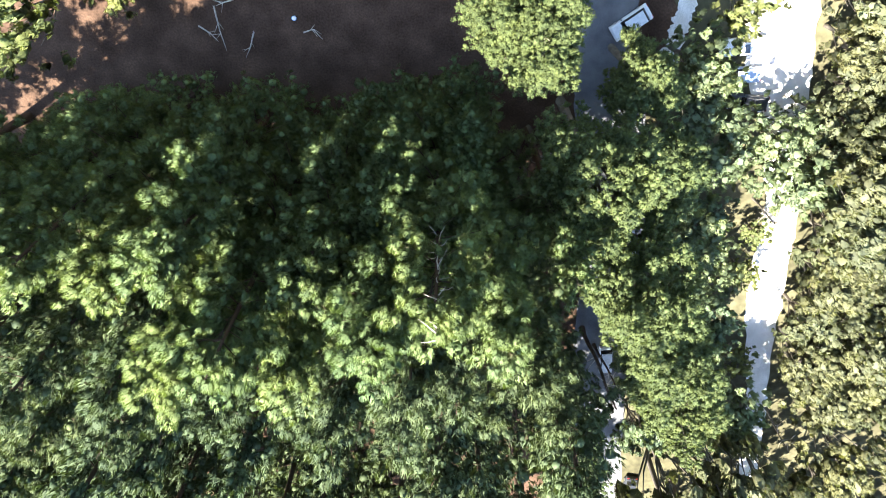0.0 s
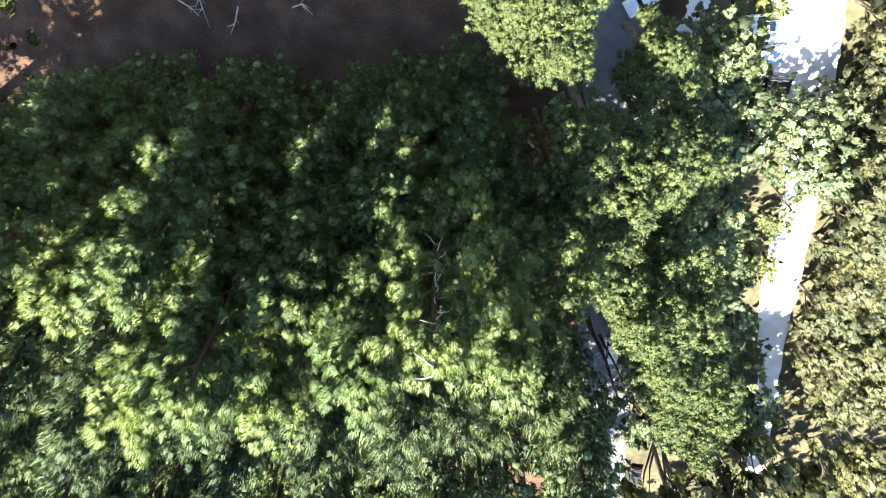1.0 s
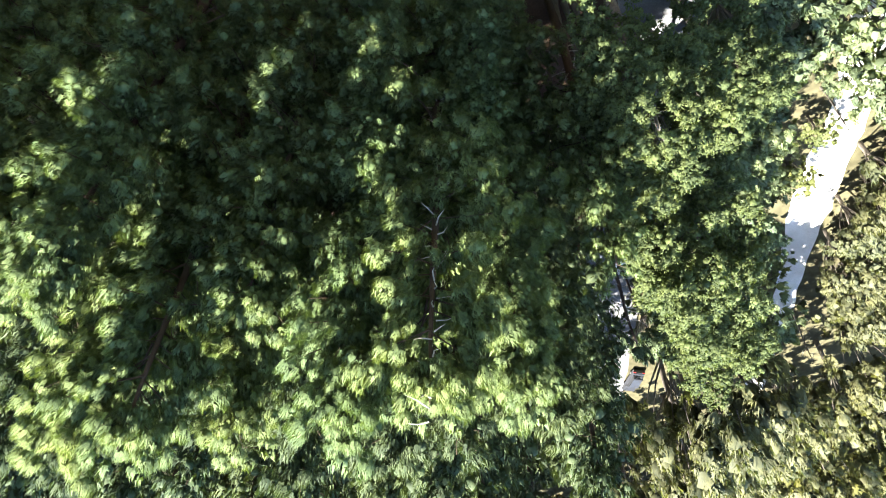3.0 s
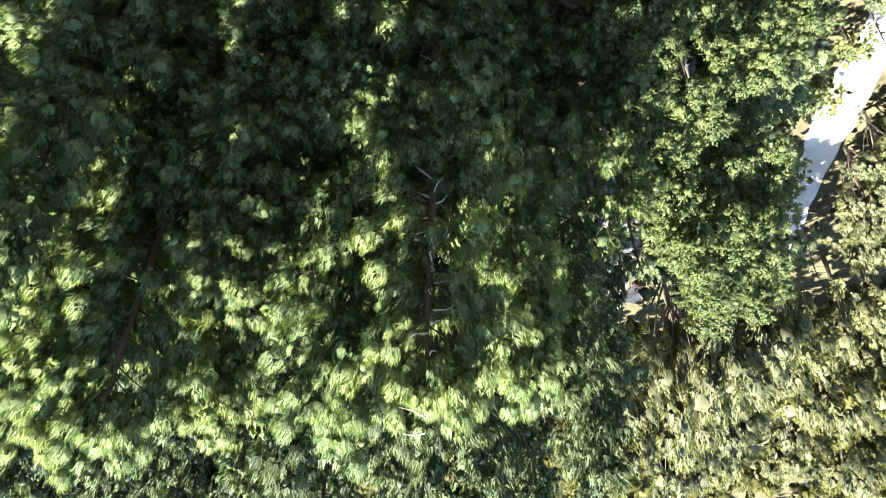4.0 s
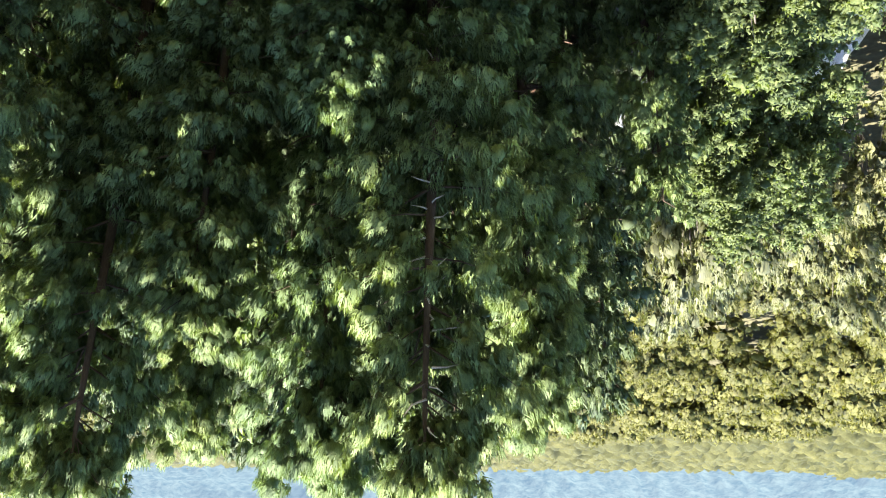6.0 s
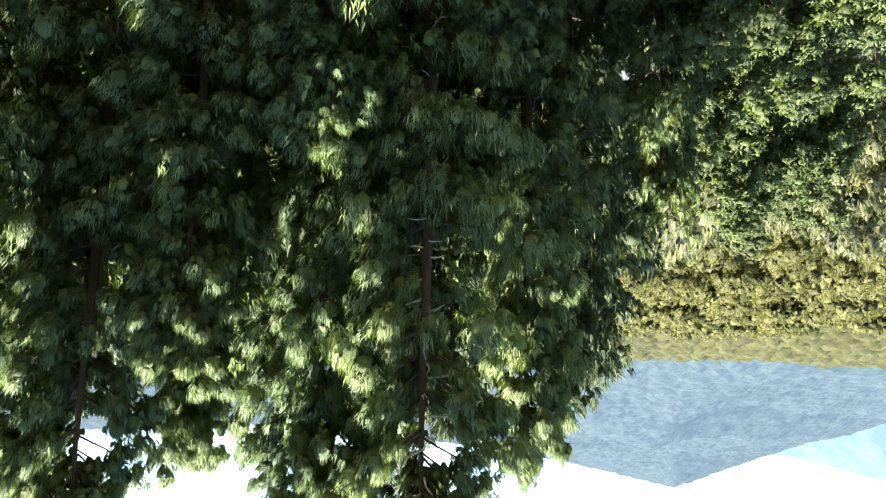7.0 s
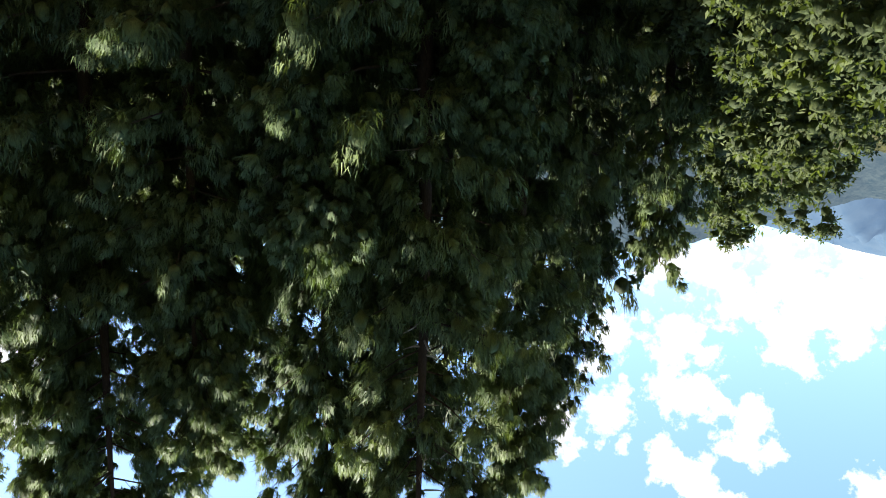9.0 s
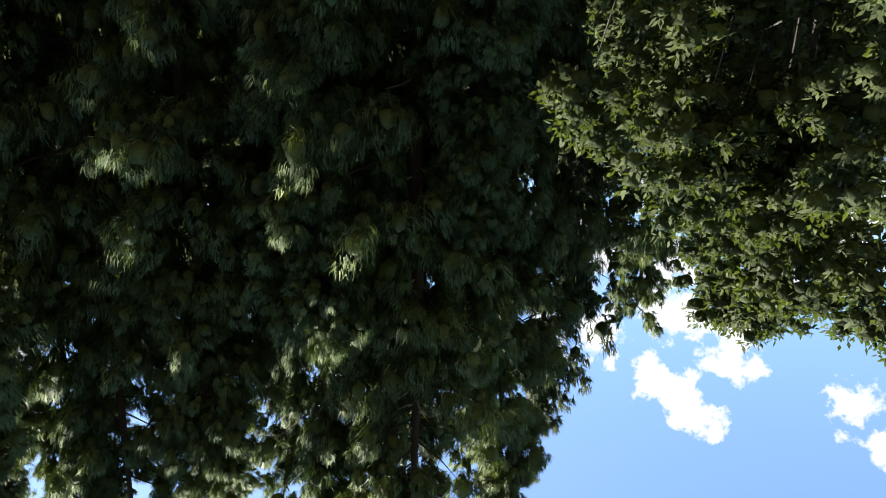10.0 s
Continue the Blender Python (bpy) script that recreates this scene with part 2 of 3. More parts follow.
def cores(rng, level, place, way, size, shape):
    """The dense heart of each clump: a crumpled, uneven dome."""
    pts, tri = BALLS[level]
    k, n = len(place), len(pts)
    wave = np.sin(pts[None] @ rng.normal(0, 2.4, (k, 3, 3)) + rng.uniform(0, 6, (k, 1, 3))).mean(-1, keepdims=True)
    dent = 1 + 0.32 * wave + rng.normal(0, 0.07 if level > 1 else 0.1, (k, n, 1))
    stretch = rng.uniform(0.85, 1.15, (k, 1, 3)) * (1, 1, 0.95)
    v = pts[None] * dent * np.asarray(shape) * stretch * size[:, None, None]
    v = v + way[:, None] * np.where(pts[None, :, 2:] < 0, 0.0, 0.05) * size[:, None, None] + place[:, None]
    f = tri[None] + (np.arange(k) * n)[:, None, None]
    return v.reshape(-1, 3), f.reshape(-1, 3)


def blades(rng, p, d, length, half_width, face):
    side = unit(np.cross(d, face + rng.normal(0, 0.14, p.shape))) * (half_width * rng.uniform(0.7, 1.4, len(p)))[:, None]
    return np.stack((p - side, p + side, p + d * length[:, None]), 1).reshape(-1, 3)


def brushes(rng, place, way, size, knobs, per_knob, leaf, half, heart=0.2, tall=1.1, level=1, lift=0.45, dome=None, shag=0.22):
    """Foliage plumes: each is a cluster of small shaggy knobs of upturned blades round a dense heart."""
    k = len(place)
    seat = place - way * 0.08 * size[:, None]
    core_v, core_f = cores(rng, level, seat, way, size, (heart, heart, heart * tall))
    core_n = unit(core_v - np.repeat(seat, len(core_v) // k, 0))
    w, s, c = np.repeat(way, knobs, 0), np.repeat(size, knobs), np.repeat(place, knobs, 0)
    to = unit(rng.normal(0, 1, (k * knobs, 3)) + w * lift)
    knob = c + to * np.array((1, 1, tall)) * (s * rng.uniform(0.16, 0.42, k * knobs))[:, None]
    bulk = s * rng.uniform(0.12, 0.23, k * knobs)
    w, to, knob, bulk = (np.repeat(q, per_knob, 0) for q in (w, to, knob, bulk))
    ball = unit(rng.normal(0, 1, w.shape) + w * 0.3 + to * 0.9)
    root = knob + ball * (bulk * rng.uniform(0.55, 1.0, len(bulk)))[:, None]
    d = rng.normal(0, shag, ball.shape) + w * 0.8
    d = unit(d - ball * ((d * ball).sum(1, keepdims=True) * 0.75 - 0.35))
    face = ball + w * 0.3 + rng.normal(0, 0.22, ball.shape)
    soup = blades(rng, root - d * 0.4 * leaf, d, leaf * rng.uniform(0.6, 1.35, len(root)), np.full(len(root), half), face)
    out = to * 0.8 + ball * 0.4 + w * 0.3
    if dome is not None:
        out = out * 0.45 + np.repeat(dome, knobs * per_knob, 0)
        core_n = unit(core_n * 0.5 + np.repeat(dome, len(core_v) // k, 0))
    out = np.repeat(unit(out), 3, 0)
    return np.concatenate((core_v, soup)), np.concatenate((core_f, len(core_v) + np.arange(len(soup)).reshape(-1, 3))), len(core_f), np.concatenate((core_n, out))


def joined(greens):
    """Several foliage arrays as one, the hearts first."""
    first = np.cumsum([0] + [len(g[0]) for g in greens])
    faces = [g[1][:g[2]] + n for g, n in zip(greens, first)] + [g[1][g[2]:] + n for g, n in zip(greens, first)]
    return np.concatenate([g[0] for g in greens]), np.concatenate(faces), sum(g[2] for g in greens), np.concatenate([g[3] for g in greens])


def rosettes(rng, place, way, size, leaves, leaf, half, heart=0.3):
    """Broad-leaf heads: flat pointed leaves radiating from each twig's end."""
    k = len(place)
    seat = place - way * 0.12 * size[:, None]
    core_v, core_f = cores(rng, 1, seat, way, size, (heart, heart, heart * 0.8))
    core_n = unit(core_v - np.repeat(seat, len(core_v) // k, 0))
    w, c, s = np.repeat(way, leaves, 0), np.repeat(place, leaves, 0), np.repeat(size, leaves)
    ball = unit(rng.normal(0, 1, c.shape) + w * 0.7)
    d = unit(ball * 0.6 + rng.normal(0, 0.5, c.shape))
    root = c + ball * (s * rng.uniform(0.15, 0.45, len(s)))[:, None]
    face = unit(w * 0.6 + ball * 0.6 + rng.normal(0, 0.3, c.shape))
    length = leaf * rng.uniform(0.65, 1.3, len(s))[:, None]
    side = unit(np.cross(d, face)) * (half * rng.uniform(0.8, 1.25, len(s)))[:, None]
    fold = root + d * length * 0.45
    quad = np.stack((root, fold + side, root + d * length, fold - side), 1).reshape(-1, 3)
    f = np.arange(len(s))[:, None] * 4
    tri = np.concatenate((f + (0, 1, 2), f + (0, 2, 3)), 1).reshape(-1, 3) + len(core_v)
    out = np.repeat(unit(w * 0.5 + ball * 0.7 + face * 0.5), 4, 0)
    return np.concatenate((core_v, quad)), np.concatenate((core_f, tri)), len(core_f), np.concatenate((core_n, out))


def conifer(seed, height, radius, base, step, limbs_each, knobs, per_knob, leaf=0.31, half=0.02, heart=0.18, big=1.0, bare=0.0, detail=True):
    """Arrays of a tall pine: trunk and limbs, and the upright needle plumes that cluster on the limb ends."""
    rng = np.random.default_rng(seed)
    wood_v, wood_f = [], []
    lean = rng.normal(0, 0.25, 2)
    zs = np.linspace(0, height, 14)
    axis = np.stack((lean[0] * (zs / height) ** 2 + 0.06 * np.sin(zs * 0.35), lean[1] * (zs / height) ** 2 + 0.06 * np.cos(zs * 0.31), zs), 1)
    tube(wood_v, wood_f, axis, [0.46 * (1 - z / height) ** 0.75 + 0.03 + (0.14 if z == 0 else 0) for z in zs], 10)
    place, way, size = [], [], []

    def plume(spot, aim, bulk):
        if bare and spot[1] < 0.2 and abs(spot[0]) < 0.75 and 0.74 * height < spot[2] < 0.97 * height and rng.random() < bare:
            return
        place.append(spot)
        way.append(unit(aim))
        size.append(bulk)

    lobes = rng.uniform(0, 2 * math.pi, 4)
    up = np.array((0, 0, 1.0))
    z, az = base, rng.uniform(0, 6)
    while z < height - 0.4:
        u = (height - z) / (height - base)
        full = radius * min(1.0, 0.13 + 1.15 * u ** 0.55) * (1.0 - 0.15 * max(0.0, u - 0.75) / 0.25)
        for i in range(limbs_each + (u < 0.35)):
            az += 2.4 + rng.normal(0, 0.35)
            lob = 1 + 0.18 * math.sin(2 * az + lobes[0] + z * 0.21) + 0.14 * math.sin(3 * az + lobes[1] - z * 0.33)
            L = max(0.5, full * lob * rng.uniform(0.6, 1.12))
            out, lat = np.array((math.cos(az), math.sin(az), 0.0)), np.array((-math.sin(az), math.cos(az), 0.0))
            facing = abs((az - 1.5 * math.pi + math.pi) % (2 * math.pi) - math.pi)
            if bare and 0.7 * height < z < 0.97 * height and facing < 0.6 and rng.random() < bare:
                L = min(L, rng.uniform(0.5, 1.0))
                if rng.random() < 0.6:
                    continue
            rise = rng.uniform(0.0, 0.2) + 0.75 * max(0.0, 0.25 - u) / 0.25
            root = np.array((np.interp(z, zs, axis[:, 0]), np.interp(z, zs, axis[:, 1]), z + rng.uniform(-0.5, 0.5) * step))
            curve = lambda s: root + out * L * s + up * L * (rise * s + 0.18 * s * s) + lat * 0.06 * L * math.sin(3 * s + lob * 9)
            if L > 0.8:
                tube(wood_v, wood_f, [curve(s) for s in (0, 0.5, 0.97)], [0.025 + 0.010 * L, 0.014 + 0.007 * L, 0.008], 3)
            small = 0.5 + 0.5 * min(1.0, u * 4)
            gap = 1.1 * big * small
            plume(curve(1.0) + up * 0.15, out * rng.uniform(0.15, 0.5) + up, big * small * rng.uniform(1.4, 2.15))
            for a in range(1, 1 + min(4, int(round(0.72 * L / gap)))):
                s = 1 - a * gap / L
                wide = min(0.34 * a * gap + 0.25, 1.2 * big) * min(1.0, L / 2.2)
                for w in ((-wide, wide) if a != 2 else (-1.35 * wide, 0.0, 1.35 * wide)):
                    if rng.random() < (0.18 if a < 3 else 0.45):
                        continue
                    w += rng.normal(0, 0.15)
                    spot = curve(max(0.05, s + rng.normal(0, 0.05))) + lat * w + up * (rng.normal(0.12, 0.14) - 0.12 * abs(w))
                    if L > 2.2 and a < 3 and detail:
                        tube(wood_v, wood_f, [curve(max(0.05, s - 0.12)), spot], [0.018, 0.008], 3)
                    plume(spot, out * rng.uniform(0.0, 0.4) + lat * w * 0.3 + up, big * small * rng.uniform(1.1, 1.75))
        z += step * rng.uniform(0.8, 1.2) * (0.42 + 0.58 * min(1, u * 3.6))
    place, way, size = np.array(place), np.array(way), np.array(size)
    if not detail:
        return wood_v, wood_f, brushes(rng, place, way, size, knobs, per_knob, leaf, half, heart)
    open_side = (place[:, 1] < 1.2) & (place[:, 2] > 13)
    deep = ~open_side
    return wood_v, wood_f, joined([brushes(rng, place[open_side], way[open_side], size[open_side], knobs, per_knob, leaf, half, heart),
                                   brushes(rng, place[deep], way[deep], size[deep], 8, 9, leaf * 1.1, half * 3.0, heart)])


def broadleaf(seed, height, radius, base, lumps, heads, head_size, lump_size, leaves, leaf, leaf_half, flat=0.8, limbs=40):
    """Arrays of a broad-crowned tree: trunk and limbs, and leaf heads over uneven lumps."""
    rng = np.random.default_rng(seed)
    wood_v, wood_f = [], []
    mid, half = (height + base) / 2, (height - base) / 2
    centres, radii = [], []
    while len(centres) < lumps:
        d = unit(rng.normal(0, 1, 3))
        if d[2] < -0.55:
            continue
        r = rng.uniform(0.55, 1.0) * (1 + 0.18 * math.sin(3 * math.atan2(d[1], d[0]) + seed))
        centres.append(np.array((d[0] * radius * r, d[1] * radius * r, mid + d[2] * half * r * (0.92 if d[2] > 0 else flat))))
        radii.append(lump_size * rng.uniform(0.65, 1.3))
    zt = base + 0.5 * half
    tube(wood_v, wood_f, [(0, 0, 0), (0.1, 0.05, base * 0.6), (0.0, 0.15, zt), (0.1, 0.1, mid + 0.5 * half)],
         [0.0175 * height + 0.05, 0.014 * height + 0.04, 0.010 * height + 0.03, 0.03], 8)
    for c in centres[::max(1, lumps // limbs)]:
        f = np.array((0.05, 0.1, rng.uniform(base * 0.8, zt)))
        m = f * 0.45 + c * 0.55 + np.array((0, 0, 0.08 * height * rng.uniform(0.0, 1)))
        tube(wood_v, wood_f, [f, (f + m) / 2 + rng.normal(0, 0.15, 3), m, c * 0.97 + f * 0.03], [0.006 * height + 0.03, 0.005 * height + 0.02, 0.03, 0.012], 4)
    place, way = [], []
    for c, r in zip(centres, radii):
        d = unit(rng.normal(0, 1, (heads, 3)) + np.array((0, 0, 0.35)))
        place.append(c + d * (r * rng.uniform(0.55, 1.08, heads)[:, None]) * np.array((1, 1, 0.8)))
        way.append(unit(d * 0.7 + np.array((0, 0, 0.7))))
    place = np.concatenate(place)
    green = rosettes(rng, place, np.concatenate(way), head_size * rng.uniform(0.7, 1.35, len(place)), leaves, leaf, leaf_half)
    return wood_v, wood_f, green


def low_tree(seed, height, radius, base, lobes, plumes, plume, knobs, per_knob, leaf, half, limbs=True, heart=0.26):
    """Arrays of a low, wide tree: several leaning lobes, each a heap of feathery upward plumes."""
    rng = np.random.default_rng(seed)
    wood_v, wood_f = [], []
    tube(wood_v, wood_f, [(0, 0, 0), (0.1, 0.05, base * 0.6), (0.0, 0.15, base), (0.1, 0.1, height * 0.7)], [0.02 * height + 0.05, 0.016 * height + 0.03, 0.012 * height, 0.03], 7)
    place, way, dome = [], [], []
    for i in range(lobes):
        a = 2.4 * i + rng.uniform(0, 0.8) + seed
        r = radius * 0.62 * math.sqrt((i + rng.uniform(0.0, 0.8)) / lobes)
        size = radius * rng.uniform(0.38, 0.56)
        top = height - (height - base) * 0.5 * (r / radius) ** 2 - rng.uniform(0, 0.16) * height
        mid = np.array((r * math.cos(a), r * math.sin(a), top - size * 0.75))
        if limbs:
            f = np.array((0.05, 0.1, rng.uniform(base * 0.4, base)))
            tube(wood_v, wood_f, [f, f * 0.45 + mid * 0.55 - np.array((0, 0, 0.05 * height)), mid], [0.008 * height + 0.02, 0.006 * height, 0.015], 4)
        d = unit(rng.normal(0, 1, (plumes, 3)) + np.array((0, 0, 0.5)))
        place.append(mid + d * np.array((1, 1, 0.8)) * size * rng.uniform(0.55, 1.0, (plumes, 1)))
        way.append(unit(d * 0.55 + np.array((0, 0, 0.75)) + rng.normal(0, 0.15, d.shape)))
        dome.append(d)
    place, way = np.concatenate(place), np.concatenate(way)
    return wood_v, wood_f, brushes(rng, place, way, plume * rng.uniform(0.7, 1.35, len(place)), knobs, per_knob, leaf, half, heart=heart, tall=1.0, dome=np.concatenate(dome), shag=0.4)


def tree_thing(kind, arrays, leaf_mat, bark_mat, label, category, group):
    """A tree: an Empty at its foot with a trunk and a crown."""
    v, f, green = arrays
    root = new(kind)
    part("trunk", wood_mesh("trunk", v, f, bark_mat), None, root)
    part("crown", leaf_mesh("crown", green, leaf_mat), None, root)
    return tagged(root, label, category, group)


def planted(x, y, scale=1.0, turn=0.0, tall=1.0):
    return pose(x, y, -0.05, 0, 0, turn) @ Matrix.Diagonal((scale, scale, scale * tall, 1))


def set_out(kind, spots, variants, leaf_mat, bark_mat, label, category, group, unit_height, swing=180):
    """Trees of one kind at spots (x, y, height), cycling through the built variants."""
    first = {}
    rng = random.Random(len(spots) * 7 + 1)
    for i, (x, y, h, *rest) in enumerate(spots):
        k = rest[0] if rest else i % len(variants)
        turn = rest[1] if len(rest) > 1 else rng.uniform(-swing, swing)
        s = h / unit_height
        m = planted(x, y, s ** 0.6, turn, s ** 0.4)
        if k in first:
            copy_thing(first[k], m)
        else:
            first[k] = tree_thing(kind, variants[k], leaf_mat, bark_mat, label, category, group)
            first[k].matrix_basis = m
    return first


# ---- ground ----
def rise(r):
    """The valley floor climbs gently towards the hills."""
    return 0.0 if r < 150 else min(r - 150, 900) * 0.05


def ground_sheet():
    rings = [0, 6, 12, 20, 30, 42, 56, 75, 100, 140, 200, 300, 450, 700, 1100, 1800, 3000, 4600]
    spokes = 72
    v, f = [(0, 30, 0)], []
    for r in rings[1:]:
        for j in range(spokes):
            a = 2 * math.pi * j / spokes
            x, y = r * math.cos(a), 30 + r * math.sin(a)
            z = rise(math.hypot(x, y)) + (0.0 if r < 120 else 1.2 * noise.noise(Vector((x * 0.01, y * 0.01, 0.3))))
            v.append((x, y, z))
    for j in range(spokes):
        f.append((0, 1 + j, 1 + (j + 1) % spokes))
    for i in range(len(rings) - 2):
        for j in range(spokes):
            a, b = 1 + i * spokes + j, 1 + i * spokes + (j + 1) % spokes
            f.append((a, a + spokes, b + spokes, b))
    me = bpy.data.meshes.new("ground")
    me.from_pydata(v, [], f)
    me.materials.append(SOIL)
    me.materials.append(SCRUB)
    for p in me.polygons:
        p.material_index = 1 if math.hypot(p.center[0], p.center[1] - 30) > 78 or (p.center[0] < -22 and p.center[1] > 5) else 0
    tagged(new("ground", me), "bare brown forest soil under the trees", "ground", kind="structure")


def strip(name, line, mat, label, z, seed):
    """A road along a line of (x, y, half width) with ragged edges and a rounded camber."""
    rng = np.random.default_rng(seed)
    pts = np.array(line, float)
    t = np.linspace(0, len(pts) - 1, 60)
    x, y, w = (np.interp(t, np.arange(len(pts)), pts[:, i]) for i in range(3))
    k = np.array((0.25, 0.5, 0.25))
    for _ in range(6):
        x[1:-1], y[1:-1] = np.convolve(x, k, "valid"), np.convolve(y, k, "valid")
    v, f = [], []
    for i in range(60):
        d = unit(np.array((x[min(i + 1, 59)] - x[max(i - 1, 0)], y[min(i + 1, 59)] - y[max(i - 1, 0)])))
        nrm = np.array((-d[1], d[0]))
        for s, h in ((-1, -0.05), (-0.93, z), (-0.4, z + 0.03), (0.4, z + 0.03), (0.93, z), (1, -0.05)):
            e = s * w[i] + (rng.normal(0, 0.18) if abs(s) > 0.9 else 0)
            v.append((x[i] + nrm[0] * e, y[i] + nrm[1] * e, h))
    for i in range(59):
        for j in range(5):
            a = i * 6 + j
            f.append((a, a + 1, a + 7, a + 6))
    me = bpy.data.meshes.new(name)
    me.from_pydata(v, [], f)
    me.materials.append(mat)
    tagged(new(name, me), label, "road", kind="structure")


ground_sheet()
strip("gravel_road", [(-34.8, -30, 4.2), (-34.8, 5, 4.1), (-34.9, 12, 4.0), (-36, 18, 3.5), (-38.5, 26, 2.4), (-40.5, 36, 2.0), (-40.5, 42, 2.2), (-40.8, 48, 2.3), (-42.4, 58, 1.6), (-44.3, 70, 1.4), (-45, 77, 1.4), (-47, 95, 1.5), (-52, 150, 1.5)], SAND, "sunlit pale gravel road between low trees", 0.05, 3)
strip("asphalt_drive", [(-14, -30, 3.6), (-15.5, 0, 3.6), (-16.5, 14, 3.8), (-19.5, 28, 3.8), (-21, 40, 3.8), (-21, 60, 4.0), (-23, 80, 3.6), (-27, 120, 3.2)], ASPHALT, "worn grey asphalt drive dappled by tree shade", 0.04, 4)
strip("footpath", [(-25.5, 6, 0.6), (-25.2, 12, 0.9), (-24.2, 17, 1.0), (-23.0, 22, 0.6)], SAND, "narrow sunlit sandy path beside the drive", 0.03, 6)


# ---- mountains and far woods ----
def domes(x, y, cell, seed):
    """The height, 0 to about 1, of a wood's crowns seen as overlapping domes on an uneven grid."""
    ix, iy = np.floor(x / cell), np.floor(y / cell)
    best = np.full(x.shape, -0.4)
    for dx in (-1, 0, 1):
        for dy in (-1, 0, 1):
            cx, cy = ix + dx, iy + dy
            h1, h2, h3 = (np.modf(np.abs(np.sin(cx * a + cy * b + seed) * 43758.5453))[0] for a, b in ((12.9898, 78.233), (39.3468, 11.135), (73.156, 52.235)))
            d2 = ((cx + h1) * cell - x) ** 2 + ((cy + h2) * cell - y) ** 2
            best = np.maximum(best, 0.35 * h3 - 0.35 + np.sqrt(np.maximum(0.0, 1 - d2 / (0.66 * cell) ** 2)))
    return best


def sheet(name, v, cols, rows_n, mat, label, category):
    f = [(i * rows_n + j, i * rows_n + j + 1, (i + 1) * rows_n + j + 1, (i + 1) * rows_n + j) for i in range(cols - 1) for j in range(rows_n - 1)]
    me = bpy.data.meshes.new(name)
    me.from_pydata(v.reshape(-1, 3).tolist(), [], f)
    me.materials.append(mat)
    me.polygons.foreach_set("use_smooth", [True] * len(me.polygons))
    return tagged(new(name, me), label, category)


def ridge(name, label, near, far, table, seed, mat, rough, turn=0, crowns=(14.0, 7.0), cols=340, rows_n=76):
    """A wooded mountain side that rises from the plain to a skyline given as (bearing, elevation) in degrees."""
    bearings, ups = zip(*table)
    a = np.linspace(-60, 60, cols)[:, None] + np.zeros((1, rows_n))
    s = np.linspace(0, 1, rows_n)[None] + np.zeros((cols, 1))
    r = near + (far - near) * s
    x, y = -r * np.sin(np.radians(a + turn)), r * np.cos(np.radians(a + turn))
    top = 41 + np.tan(np.radians(np.interp(a, bearings, ups))) * far
    h = rise(near) - 2 + (top - rise(near) + 2) * s ** 1.15
    fold = sum(np.sin(x * k * 0.009 + y * k * 0.004 + seed * p) * np.cos(y * k * 0.006 - x * k * 0.003 + p) / k for k, p in ((1, 0.3), (2.1, 1.7), (4.3, 2.9), (8.7, 4.1)))
    h = h + rough * np.sin(math.pi * s) * fold + crowns[1] * np.minimum(1, (1 - s) * 12 + 0.35) * domes(x, y, crowns[0], seed) + crowns[1] * 0.08 * np.random.default_rng(3).normal(0, 1, x.shape)
    sheet(name, np.stack((x, y, h), -1), cols, rows_n, mat, label, "mountain")["kind"] = "structure"


# Distant slope with air haze painted in: bluish base colour, faint blue emission.
def painted_haze_material(name, colours, glow, amount, scale):
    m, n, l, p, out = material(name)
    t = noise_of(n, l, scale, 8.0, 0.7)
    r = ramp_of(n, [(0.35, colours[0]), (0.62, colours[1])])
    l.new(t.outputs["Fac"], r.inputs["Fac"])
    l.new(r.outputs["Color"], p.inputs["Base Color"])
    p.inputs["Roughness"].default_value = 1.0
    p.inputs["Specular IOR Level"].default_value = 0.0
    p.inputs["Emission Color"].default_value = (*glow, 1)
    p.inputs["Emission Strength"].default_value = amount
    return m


HILL = painted_haze_material("wooded_slope_painted_haze", ((0.010, 0.018, 0.018), (0.034, 0.042, 0.036)), (0.20, 0.30, 0.48), 0.08, 0.11)
FAR_HILL = painted_haze_material("far_slope_painted_haze", ((0.03, 0.05, 0.07), (0.05, 0.07, 0.085)), (0.24, 0.38, 0.62), 0.11, 0.01)
ridge("backdrop_hill", "blue-green wooded mountain side with painted haze", 680, 1500,
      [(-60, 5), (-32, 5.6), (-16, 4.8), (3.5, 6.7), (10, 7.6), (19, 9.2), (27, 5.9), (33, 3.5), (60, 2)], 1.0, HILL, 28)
ridge("backdrop_mountain", "pale blue mountain with haze painted into its colour", 1600, 2800,
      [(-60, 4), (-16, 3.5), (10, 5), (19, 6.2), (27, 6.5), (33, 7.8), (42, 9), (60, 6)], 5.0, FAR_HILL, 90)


def far_woods(name, label, mat, spots, templates, seed):
    """A wood too far off to count, in one mesh."""
    rng = np.random.default_rng(seed)
    greens = []
    for x, y, z, s in spots:
        v, f, hearts, out = templates[rng.integers(len(templates))]
        a = rng.uniform(0, 2 * math.pi)
        turn = np.array(((math.cos(a), -math.sin(a), 0), (math.sin(a), math.cos(a), 0), (0, 0, 1))).T
        greens.append((v @ turn * s + np.array((x, y, z)), f, hearts, out @ turn))
    tagged(new(name, leaf_mesh(name, joined(greens), mat)), label, "woods", kind="stuff")


